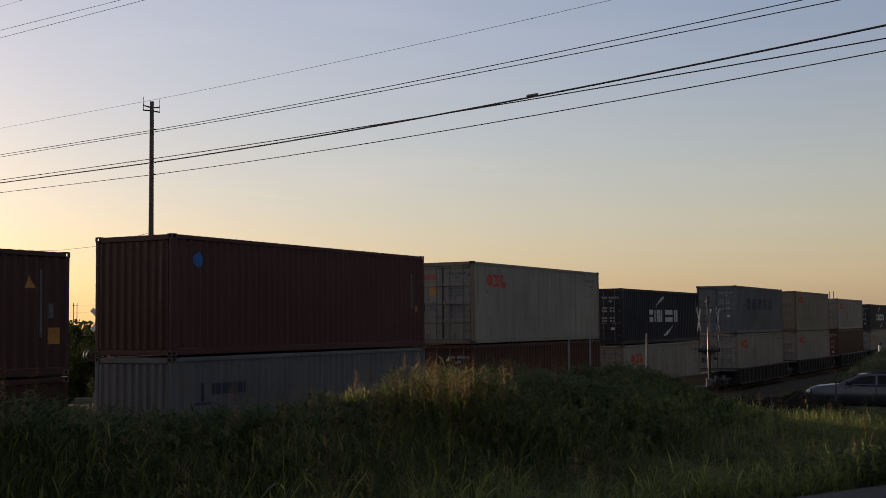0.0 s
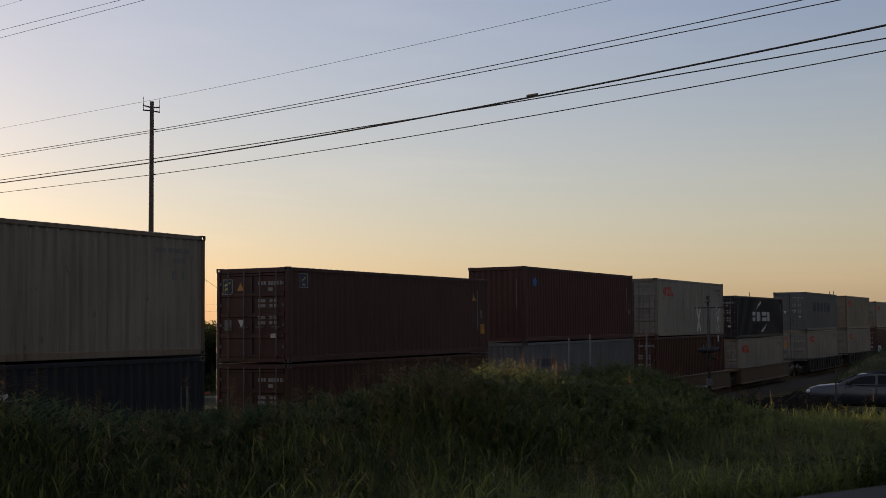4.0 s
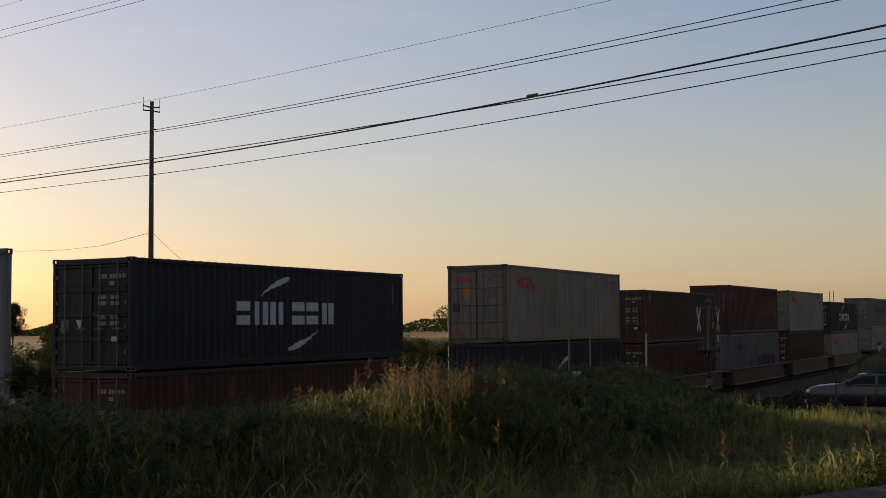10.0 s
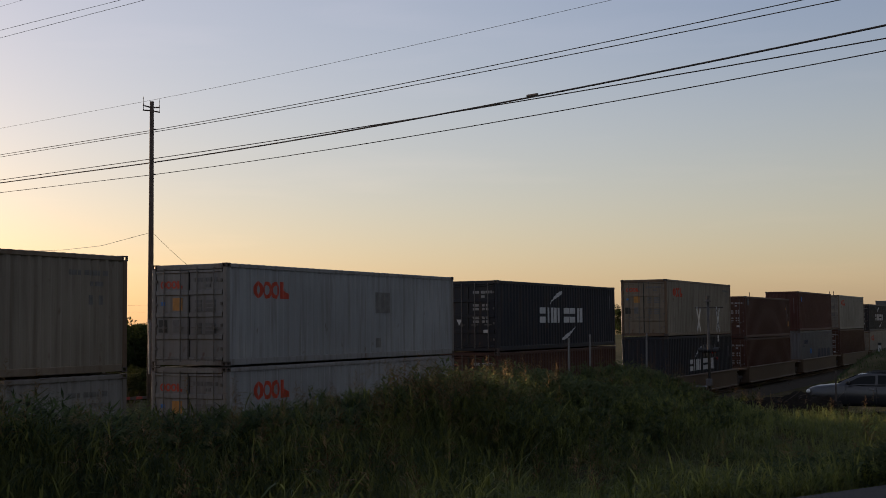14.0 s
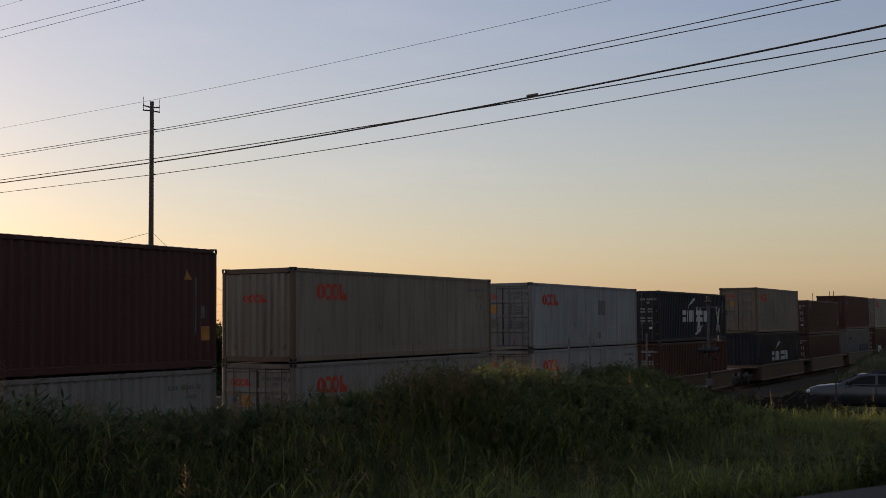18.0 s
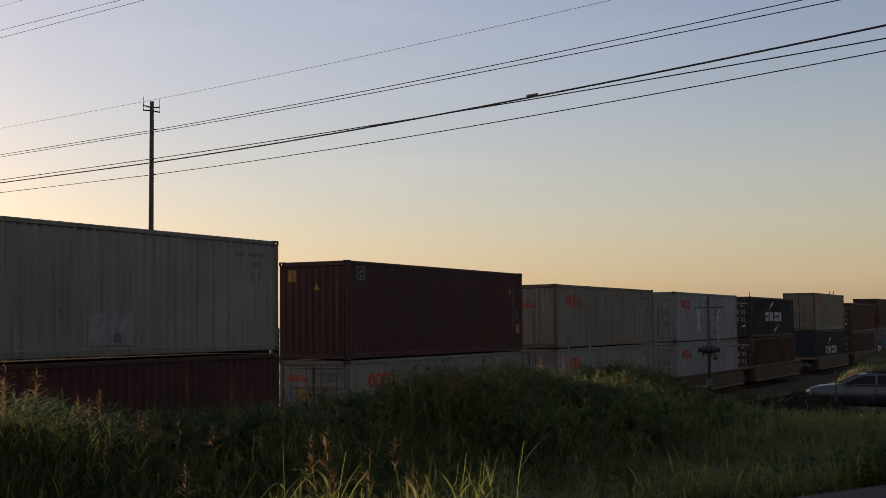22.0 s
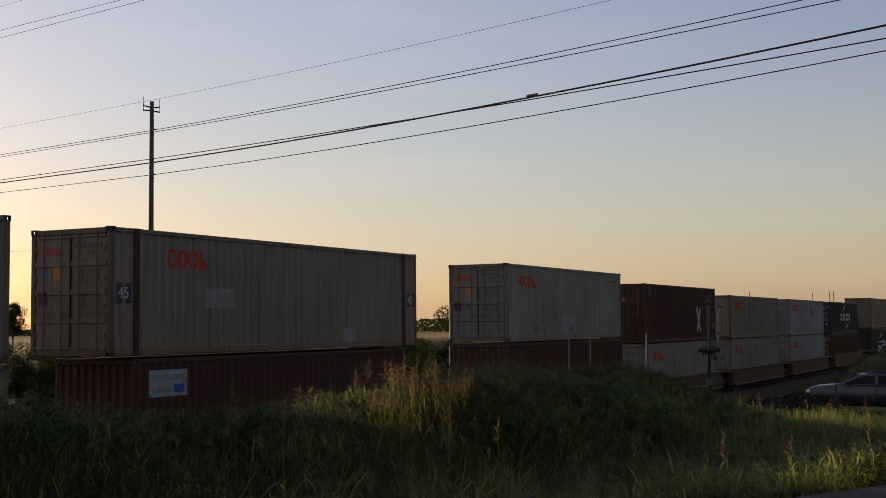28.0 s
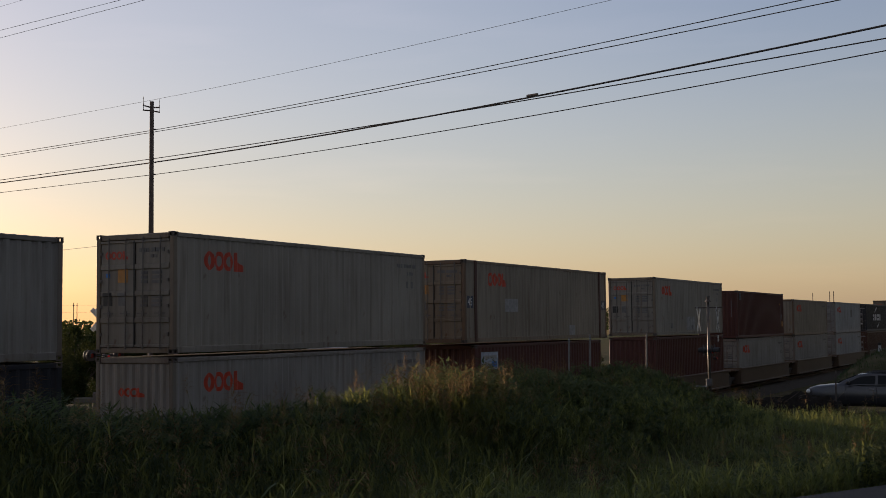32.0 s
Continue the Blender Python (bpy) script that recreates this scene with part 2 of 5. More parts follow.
def ground_level(x, y):
    x, y = np.asarray(x, float), np.asarray(y, float)
    bank = 2.15 - 1.4 * smooth01(17, 43, x)
    mound = np.exp(-((y - 10.0) / 2.7) ** 2) * (1 - smooth01(27.5, 33, x))
    bank = bank + (2.25 - bank) * mound + ripple(x, y)
    edge = y + 0.5 * (x - 11.6) - 2.55
    u = np.clip(edge / np.maximum(edge + (9.6 - y), 0.1), 0, 1)
    bank = bank - 0.55 * np.sin(np.pi * u) ** 2 * (y < 9.6) * (edge > 0) * (1 - smooth01(24, 34, x))
    berm = 2.45 + ripple(x, y) - bank
    bank = bank + berm * smooth01(52, 60, x)
    bank = bank + (2.2 - bank) * (1 - smooth01(1.6, 4.5, y + 0.5 * (x - 11.6)))
    near = -0.45 + (bank + 0.45) * (1 - smooth01(10.8 - 1.8 * smooth01(50, 58, x), 15.8 - 2.8 * smooth01(50, 58, x), y))
    far = -0.45 + 0.2 * smooth01(40, 70, y) + ripple(x, y) * smooth01(24, 30, y)
    z = np.where(y < TRACK_Y, near, far)
    on = 1 - smooth01(3.6, 6.5, np.abs(road_offset(x, y)))
    on = on * smooth01(-12, -4, y)
    z = z + (road_level(y) - 0.06 - z) * on
    return z


# ---------------------------------------------------------------- ground, roads, track
def soil():
    m, n, l, b = material("soil_and_turf")
    far = ramp(n, l, noise_node(n, l, 0.012, 5, (1, 1, 1)), [(0.35, (0.024, 0.036, 0.011)), (0.65, (0.062, 0.060, 0.023))])
    near = ramp(n, l, noise_node(n, l, 1.4, 8), [(0.35, (0.040, 0.042, 0.019)), (0.7, (0.095, 0.080, 0.046))])
    sep, tc = n.new("ShaderNodeSeparateXYZ"), n.new("ShaderNodeTexCoord")
    l.new(tc.outputs["Object"], sep.inputs[0])
    mr = n.new("ShaderNodeMapRange")
    mr.inputs[1].default_value, mr.inputs[2].default_value = 70, 130
    l.new(sep.outputs[1], mr.inputs[0])
    dry = n.new("ShaderNodeMapRange")
    dry.inputs[1].default_value, dry.inputs[2].default_value = 150, 190
    l.new(sep.outputs[1], dry.inputs[0])
    straw = ramp(n, l, noise_node(n, l, 0.02, 5, (0.4, 1, 1)), [(0.35, (0.16, 0.115, 0.045)), (0.65, (0.30, 0.215, 0.085))])
    l.new(mix(n, l, dry.outputs[0], mix(n, l, mr.outputs[0], near, far), straw), b.inputs["Base Color"])
    b.inputs["Roughness"].default_value, b.inputs["Specular IOR Level"].default_value = 1.0, 0.03
    bump(n, l, b, noise_node(n, l, 4.0, 8), 0.6, 0.08)
    return m


def gravelly(name, a, c, scale):
    m, n, l, b = material(name)
    tc, v = n.new("ShaderNodeTexCoord"), n.new("ShaderNodeTexVoronoi")
    v.inputs["Scale"].default_value = scale
    l.new(tc.outputs["Object"], v.inputs["Vector"])
    big = noise_node(n, l, 0.6, 5)
    l.new(mix(n, l, ramp(n, l, big, [(0.3, (0.35, 0.35, 0.35)), (0.7, (0.8, 0.8, 0.8))]), mix(n, l, v.outputs["Color"], a, c), c), b.inputs["Base Color"])
    b.inputs["Roughness"].default_value, b.inputs["Specular IOR Level"].default_value = 1.0, 0.05
    bump(n, l, b, v.outputs["Distance"], 0.8, 0.03)
    return m


M_SOIL = soil()
M_ASPHALT = gravelly("asphalt", (0.010, 0.010, 0.0105), (0.020, 0.0195, 0.019), 45)
M_BALLAST = gravelly("ballast_stone", (0.028, 0.025, 0.022), (0.070, 0.062, 0.054), 16)
M_GRAVEL = gravelly("pale_gravel", (0.075, 0.068, 0.055), (0.15, 0.135, 0.11), 14)
M_HIGHWAY = gravelly("worn_highway_asphalt", (0.060, 0.060, 0.063), (0.115, 0.113, 0.112), 60)

gx = np.concatenate([[-3000, -1200, -500, -220, -110, -60], np.arange(-40, 112, 0.8), np.geomspace(113, 3000, 42)])
gy = np.concatenate([[-3000, -1200, -500, -200, -90, -50], np.arange(-30, 62, 0.8), np.geomspace(63, 3200, 42)])
GX, GY = np.meshgrid(gx, gy, indexing="ij")
gv = np.stack([GX, GY, ground_level(GX, GY)], -1).reshape(-1, 3)
ii = np.arange(len(gx) * len(gy)).reshape(len(gx), len(gy))
gq = np.stack([ii[:-1, :-1], ii[1:, :-1], ii[1:, 1:], ii[:-1, 1:]], -1).reshape(-1, 4)
ground = new("ground", grid_mesh("ground", gv, gq, M_SOIL, True))
tagged(ground, "dark weedy earth bank falling to flat dry fields", "ground", kind="structure")


def ribbon(name, pts, half, mat, thick=0.12):
    """A road laid along points (x, y, z), with a flat top and real edges."""
    bm = bmesh.new()
    rows = []
    for i, p in enumerate(pts):
        a, b = pts[max(i - 1, 0)], pts[min(i + 1, len(pts) - 1)]
        d = Vector((b[0] - a[0], b[1] - a[1], 0)).normalized()
        s = Vector((d.y, -d.x, 0)) * half
        p = Vector(p)
        rows.append([bm.verts.new(q) for q in (p - s, p + s, p + s - Vector((0, 0, thick)), p - s - Vector((0, 0, thick)))])
    for r, q in zip(rows, rows[1:]):
        for j in range(4):
            bm.faces.new((r[j], r[(j + 1) % 4], q[(j + 1) % 4], q[j]))
    bm.faces.new(rows[0])
    bm.faces.new(rows[-1])
    bmesh.ops.recalc_face_normals(bm, faces=bm.faces)
    return new(name, mesh_of(bm, name, mat))


ys = [-14 + 1.5 * i for i in range(21)]
cross_pts = [(ROAD_P[0] + (y - ROAD_P[1]) * ROAD_D[0] / ROAD_D[1], y, float(road_level(y)) - 0.01) for y in ys + [24, 27, 30, 34, 40, 50, 65, 90, 140]]
road = tagged(ribbon("road_crossing", cross_pts, 3.4, M_ASPHALT), "worn dark asphalt road running over the railway crossing", "road", kind="structure")
hd = Vector((1, -0.5, 0)).normalized()
edge0 = Vector((11.6, 2.55, 2.3)) - Vector((-hd.y, hd.x, 0)) * 5.5
road2 = tagged(ribbon("road_highway", [tuple(edge0 + hd * s) for s in (-200, -40, 0, 30, 60, 200)], 5.5, M_HIGHWAY, 0.25), "grey asphalt highway on a low embankment", "road", kind="structure")

# a pale gravel lane beyond the track, leading to the signal cabinet
fv, rv = Vector((0.8814, 0.4724)), Vector((0.4724, -0.8814))
lane = [(*(fv * 72.5 + rv * q), -0.17) for q in (-24, -20, -16, -12, -9, -6.5)]
tagged(ribbon("road_lane", lane, 0.95, M_GRAVEL, 0.4), "pale gravel lane beyond the track", "road", kind="structure")


def off_lane(x, y):
    """Short growth along the lane and before it."""
    d, q = 0.8814 * x + 0.4724 * y, 0.4724 * x - 0.8814 * y
    return 1.0 - (d > 59.0) * (d < 76.5) * (q > -26) * (q < -5)


# ballast bed
bm = bmesh.new()
prof = [(-3.4, -0.62), (-1.75, -0.19), (1.75, -0.19), (3.4, -0.62)]
xs = [-220, 0, 60, 160, 320, 700]
rows = [[bm.verts.new((x, TRACK_Y + y, z)) for y, z in prof] for x in xs]
for a, c in zip(rows, rows[1:]):
    for j in range(3):
        bm.faces.new((a[j], c[j], c[j + 1], a[j + 1]))
bmesh.ops.recalc_face_normals(bm, faces=bm.faces)
tagged(new("ballast", mesh_of(bm, "ballast", M_BALLAST)), "grey crushed-stone bed under the railway track", "ballast", kind="structure")
railway = thing("railway_track", pose(0, TRACK_Y, 0), "steel rails spiked to dark wooden sleepers on gravel", "railway track", kind="structure")
for side in (-0.76, 0.76):
    bm = bmesh.new()
    prof = [(-0.075, -0.17), (0.075, -0.17), (0.075, -0.15), (0.012, -0.13), (0.012, -0.045), (0.036, -0.035), (0.036, -0.006), (0.026, 0), (-0.026, 0), (-0.036, -0.006), (-0.036, -0.035), (-0.012, -0.045), (-0.012, -0.13), (-0.075, -0.15)]
    ends = [[bm.verts.new((x, side + y, z)) for y, z in prof] for x in (-220, 700)]
    for j in range(len(prof)):
        bm.faces.new((ends[0][j], ends[1][j], ends[1][(j + 1) % len(prof)], ends[0][(j + 1) % len(prof)]))
    bmesh.ops.recalc_face_normals(bm, faces=bm.faces)
    part("rail", bm, M_RAIL, railway)
tie = mesh_of(boxed(-0.115, 0.115, -1.3, 1.3, -0.31, -0.171, 0.012), "sleeper", M_TIE)
for i in range(150):
    place("sleeper", tie, railway, pose(4 + 0.56 * i, random.uniform(-0.03, 0.03), random.uniform(-0.008, 0), 0, 0, random.uniform(-1, 1)))

# ---------------------------------------------------------------- the train
CW = 2.438
MESH = {}


def shared(key, build):
    if key not in MESH:
        MESH[key] = build()
    return MESH[key]


def corrugated(length, height, depth=0.036, period=0.278, back=0.02):
    """A pressed-steel panel in the x-z plane: ribs stand out to y = -depth."""
    bm = bmesh.new()
    k = max(2, round(length / period))
    p = length / k
    prof = []
    for i in range(k):
        x = -length / 2 + i * p
        prof += [(x, -depth), (x + 0.26 * p, -depth), (x + 0.5 * p, 0.0), (x + 0.76 * p, 0.0)]
    prof.append((length / 2, -depth))
    lo = [bm.verts.new((x, y, 0)) for x, y in prof]
    hi = [bm.verts.new((x, y, height)) for x, y in prof]
    for i in range(len(prof) - 1):
        bm.faces.new((lo[i], lo[i + 1], hi[i + 1], hi[i]))
    b = [bm.verts.new((x, back, z)) for x, z in ((-length / 2, 0), (length / 2, 0), (length / 2, height), (-length / 2, height))]
    bm.faces.new((b[3], b[2], b[1], b[0]))
    bm.faces.new([b[0], b[1]] + lo[::-1])
    bm.faces.new([b[2], b[3]] + hi)
    bm.faces.new((b[0], lo[0], hi[0], b[3]))
    bm.faces.new((b[1], b[2], hi[-1], lo[-1]))
    return bm


def door_leaf(w, h):
    """One door: a pressed sheet with four sunk panels between raised bands."""
    bm = bmesh.new()
    prof = [(0.0, -0.045)]
    for i in range(4):
        a, b = h * i / 4, h * (i + 1) / 4
        prof += [(a + 0.05, -0.045), (a + 0.07, -0.012), (b - 0.07, -0.012), (b - 0.05, -0.045)]
    prof += [(h, -0.045), (h, 0.025), (0.0, 0.025)]
    ends = [[bm.verts.new((x, y, z)) for z, y in prof] for x in (0, w)]
    for j in range(len(prof)):
        k = (j + 1) % len(prof)
        bm.faces.new((ends[0][j], ends[1][j], ends[1][k], ends[0][k]))
    bm.faces.new(ends[0])
    bm.faces.new(ends[1])
    bmesh.ops.recalc_face_normals(bm, faces=bm.faces)
    return bm


VINYL = {"orange": M_ORANGE, "white": M_WHITEV, "navy": M_NAVYV, "blue": M_BLUEV, "yellow": M_YELLOW, "black": M_BLACKV, "grey": M_GREYV, "slate": M_SLATE, "pale": M_PALE, "signblue": M_SIGNBLUE, "lime": M_LIME}


def bar(x0, x1, z0, z1, colour, name="marking"):
    return (name, colour, "bar", (x0, x1, z0, z1))


def line_mark(x0, z0, w, h, colour="orange"):
    """A row of three rings and a wedge: the carrier's mark as plain shapes."""
    s = w / 4.15
    out = [("logo", colour, "ring", (x0 + s * (0.5 + 1.03 * i), z0 + h / 2, s * 0.52, h / 2, h * 0.215)) for i in range(3)]
    out.append(("logo", colour, "poly", [(x0 + s * 3.15, z0), (x0 + w, z0), (x0 + w, z0 + h * 0.3), (x0 + s * 3.5, z0 + h * 0.55), (x0 + s * 3.5, z0 + h), (x0 + s * 3.15, z0 + h)]))
    return out


def block_mark(x0, z0, w, h, colour, widths, gap):
    """A row of bevelled blocks: the carrier's mark as plain shapes."""
    out, x, total = [], x0, sum(widths) + gap * (len(widths) - 1)
    for v in widths:
        a, b = x, x + v * w / total
        c = (b - a) * 0.1
        out.append(("logo", colour, "poly", [(a + c, z0), (b - c, z0), (b, z0 + h * 0.1), (b, z0 + h * 0.9), (b - c, z0 + h), (a + c, z0 + h), (a, z0 + h * 0.9), (a, z0 + h * 0.1)]))
        x += v * w / total + gap * w / total
    return out


def striped_mark(x0, z0, h, colour, shapes, pitch):
    """The carrier's mark as plain bars: pairs of flat bars (=), pairs of upright bars (H), gaps."""
    out, x = [], x0
    for k in shapes:
        w = pitch * 0.86
        if k == "=":
            pieces = ((0.04, 0.96, 0.0, 0.4), (0.04, 0.96, 0.6, 1.0))
        else:
            pieces = ((0.04, 0.4, 0.0, 1.0), (0.6, 0.96, 0.0, 1.0))
        if k != " ":
            out += [("logo", colour, "poly", [(x + w * a, z0 + h * c), (x + w * b, z0 + h * c), (x + w * b, z0 + h * d), (x + w * a, z0 + h * d)]) for a, b, c, d in pieces]
        x += pitch if k != " " else pitch * 0.3
    return out


def swoosh(x0, x1, z0, z1, colour, up):
    """A tapering brush stroke."""
    n, top, low = 10, [], []
    for i in range(n):
        u = i / (n - 1)
        x = x0 + (x1 - x0) * u
        base = (z0 + (z1 - z0) * math.sin(u * math.pi / 2)) if up else (z0 + (z1 - z0) * (1 - math.cos(u * math.pi / 2)))
        v = u if up else 1 - u
        t = 0.02 + 0.15 * math.sin(math.pi * v ** 1.6 * 0.9)
        top.append((x, base if up else base + t))
        low.append((x, base - t if up else base))
    return [("logo", colour, "poly", low + top[::-1])]


def side_marks(mark, H):
    """Marks on the near side; x runs from the trailing end, z from the floor."""
    if mark == "rings":
        return line_mark(1.18, H - 0.88, 1.5, 0.48) + [bar(a, a + w, H - 0.47, H - 0.36, "slate") for a, w in ((10.42, 0.1), (10.55, 0.1), (10.68, 0.1), (10.9, 0.09), (11.02, 0.09), (11.14, 0.09), (11.26, 0.09), (11.45, 0.12))] + [bar(11.05, 11.16, H - 0.70, H - 0.60, "slate"), bar(11.2, 11.45, H - 0.70, H - 0.60, "slate"), bar(11.0, 11.14, H - 1.1, H - 0.9, "slate", "placard"), bar(11.3, 11.44, H - 1.1, H - 0.9, "slate", "placard")]
    if mark == "rings_patch":
        return side_marks("rings", H) + [bar(5.3, 6.7, 0.25, 0.95, "pale", "patch"), bar(6.05, 6.3, 0.3, 0.52, "slate", "patch"), bar(2.55, 2.85, 0.35, 0.6, "slate", "patch")]
    if mark == "rings45":
        return line_mark(1.9, H - 0.88, 1.5, 0.48) + [bar(3.26, 4.38, 1.1, 1.58, "pale", "patch"), bar(9.4, 10.1, 0.16, 0.58, "pale", "patch")]
    if mark == "patched":
        return line_mark(1.17, H - 0.88, 1.5, 0.45) + [bar(7.15, 8.0, 1.35, 1.98, "slate", "patch"), bar(7.2, 7.5, 0.32, 0.6, "slate", "patch")]
    if mark == "swoosh":
        return (striped_mark(3.83, 1.03, 0.60, "white", "=HH ==H", 0.72)
                + swoosh(4.83, 6.15, 1.78, 2.31, "white", True) + swoosh(6.1, 7.48, 0.33, 0.85, "white", False)
                + [bar(11.3, 11.36, 1.2, 2.2, "grey"), bar(11.5, 11.56, 1.6, 2.2, "grey")])
    if mark == "blocks":
        return block_mark(2.6, 1.45, 6.6, 0.7, "navy", (1, 1, 1, 1, 1), 0.32)
    if mark == "lowblocks":
        return (block_mark(6.4, 0.55, 4.6, 0.95, "navy", (1, 1, 1, 1), 0.3) + block_mark(1.5, 1.95, 1.35, 0.28, "navy", (1, 1, 1, 1), 0.15)
                + [bar(0.85, 1.5, 1.72, 1.78, "navy"), bar(1.1, 1.2, 1.8, 2.25, "navy"), ("logo", "blue", "poly", [(3.5, 1.2), (4.1, 1.2), (4.05, 1.5), (3.85, 1.62), (3.6, 1.5)])])
    if mark == "diamond":
        return [("logo", "blue", "poly", [(0.98, H - 0.78), (1.17, H - 0.66), (1.17, H - 0.52), (0.98, H - 0.4), (0.79, H - 0.52), (0.79, H - 0.66)]), bar(11.4, 11.46, 1.2, 2.3, "grey"), bar(11.65, 11.75, 1.1, 1.3, "yellow")]
    if mark == "plate":
        return [bar(0.60, 0.95, H - 0.56, H - 0.16, "pale", "plate"), bar(0.62, 0.93, H - 0.54, H - 0.18, "navy"), ("logo", "lime", "poly", [(0.66, H - 0.38), (0.89, H - 0.29), (0.89, H - 0.25), (0.66, H - 0.34)]), bar(0.68, 0.87, H - 0.5, H - 0.44, "pale"),
                ("placard", "yellow", "poly", [(10.95, H - 0.78), (11.25, H - 0.78), (11.1, H - 0.52)]), bar(11.4, 11.45, 0.8, 2.2, "grey"), bar(11.6, 11.95, 0.66, 1.0, "yellow", "placard"), bar(11.62, 11.75, 1.2, 1.5, "grey")]
    if mark == "billboard":
        return [bar(0.56, 1.84, 2.0, 2.62, "signblue", "plate"), bar(0.64, 1.76, 2.38, 2.5, "pale"), bar(0.64, 1.3, 2.1, 2.24, "pale"), bar(1.4, 1.76, 2.08, 2.28, "blue")]
    return []


def end_marks(mark, H, doors):
    """Marks on the trailing end; x runs from the far edge to the near edge as seen from behind."""
    out = []
    if mark in ("rings", "rings_patch", "rings45", "patched"):
        out += line_mark(0.28, H - 0.62, 0.72, 0.2) if doors else line_mark(0.72, H - 0.95, 0.8, 0.22)
        if doors:
            out += [bar(0.68, 1.0, H - 1.18, H - 0.86, "yellow", "placard"), bar(0.22, 0.5, H - 1.74, H - 1.42, "black", "placard"), bar(0.70, 0.92, H - 1.74, H - 1.42, "grey"), bar(0.3, 0.42, H - 1.05, H - 0.95, "blue")]
            out += [bar(a, a + 0.06, H - 0.46, H - 0.36, "grey") for a in (1.36, 1.44, 1.52, 1.60, 1.72, 1.80, 1.88, 1.96, 2.08)] + [bar(1.72, 1.8, H - 0.6, H - 0.52, "grey"), bar(1.83, 1.91, H - 0.6, H - 0.52, "grey")]
            for z in (0.92, 1.03, 1.14, 1.5, 1.6, 1.7):
                out += [bar(1.42, 1.62, H - z - 0.07, H - z, "grey"), bar(1.76, 2.06, H - z - 0.07, H - z, "grey")]
    elif doors:
        out += [bar(a, a + 0.07, H - 0.48, H - 0.38, "pale") for a in (1.42, 1.51, 1.60, 1.76, 1.85, 1.94, 2.03, 2.14)] + [bar(1.76, 1.9, H - 0.64, H - 0.55, "pale")]
        for z, c in ((0.86, "pale"), (1.0, "pale"), (1.32, "pale"), (1.46, "pale")):
            out += [bar(1.42, 1.66, H - z - 0.09, H - z, c), bar(1.80, 1.9, H - z - 0.09, H - z, c), bar(1.95, 2.05, H - z - 0.09, H - z, c)]
        out += [bar(1.86, 2.06, H - 1.92, H - 1.8, "white"), ("placard", "white", "poly", [(0.74, H - 1.42), (0.96, H - 1.42), (0.85, H - 1.64)]), bar(0.28, 0.52, H - 1.72, H - 1.42, "slate", "placard")]
        if mark == "plate":
            out += [bar(0.22, 0.56, H - 0.72, H - 0.3, "pale", "plate"), bar(0.24, 0.54, H - 0.70, H - 0.32, "navy"), ("logo", "lime", "poly", [(0.29, H - 0.5), (0.49, H - 0.42), (0.49, H - 0.36), (0.29, H - 0.44)]), ("logo", "lime", "poly", [(0.29, H - 0.62), (0.42, H - 0.56), (0.42, H - 0.51), (0.29, H - 0.57)]), ("placard", "yellow", "poly", [(0.72, H - 0.62), (0.94, H - 0.62), (0.83, H - 0.40)])]
    else:
        out += [bar(2.03, 2.07, 1.3, H - 0.5, "grey")] if mark in ("plate", "diamond") else []
        if mark == "plate":
            out += [bar(0.3, 0.62, H - 0.6, H - 0.25, "yellow", "placard"), ("placard", "yellow", "poly", [(1.2, H - 0.85), (1.45, H - 0.85), (1.32, H - 0.62)])]
    return out


def pressed(length, period, depth):
    """The breaks of a corrugated panel, as corrugated() shapes them, about its middle."""
    k = max(2, round(length / period))
    p = length / k
    out = []
    for i in range(k):
        x = -length / 2 + i * p
        out += [(x, -depth), (x + 0.26 * p, -depth), (x + 0.5 * p, 0.0), (x + 0.76 * p, 0.0)]
    return out + [(length / 2, -depth)]


def door_breaks(h):
    out = [(0.0, -0.045)]
    for i in range(4):
        a, b = h * i / 4, h * (i + 1) / 4
        out += [(a + 0.05, -0.045), (a + 0.07, -0.012), (b - 0.07, -0.012), (b - 0.05, -0.045)]
    return out + [(h, -0.045)]


def lay_on(bm, breaks, axis, shift):
    """Bend a thin flat shape so that it lies on the pressed sheet under it, as a decal does."""
    at = np.array([b[0] + shift for b in breaks])
    low, high = min(v.co[axis] for v in bm.verts), max(v.co[axis] for v in bm.verts)
    no = (1, 0, 0) if axis == 0 else (0, 0, 1)
    for q in at[(at > low + 0.003) & (at < high - 0.003)]:
        bmesh.ops.bisect_plane(bm, geom=bm.verts[:] + bm.edges[:] + bm.faces[:], dist=0.0005, plane_co=tuple(q * c for c in no), plane_no=no)
    for v in bm.verts:
        v.co.y += float(np.interp(v.co[axis], at, [b[1] for b in breaks]))
    return bm


def add_marks(ob, marks, m, sheet, breaks, axis, shift):
    for i, (name, colour, shape, d) in enumerate(marks):
        depth = 0.004 + 0.0008 * i
        key = (shape, colour, depth, str(d), sheet)

        def shape_it():
            if shape == "bar":
                bm = boxed(d[0], d[1], -depth, 0.0, d[2], d[3])
            elif shape == "ring":
                bm = ringed(d[0], d[1], d[2], d[3], d[4], depth, seg=20)
            else:
                bm = slab(d, depth)
            return mesh_of(lay_on(bm, breaks, axis, shift), name, VINYL[colour])

        place(name, shared(key, shape_it), ob, m)


def lettering(text, size, mat):
    cu = bpy.data.curves.new("lettering", "FONT")
    cu.body, cu.size, cu.align_x, cu.extrude = text, size, "CENTER", 0.003
    tmp = bpy.data.objects.new("lettering", cu)
    me = bpy.data.meshes.new_from_object(tmp)
    bpy.data.objects.remove(tmp)
    me.materials.clear()
    me.materials.append(mat)
    return me


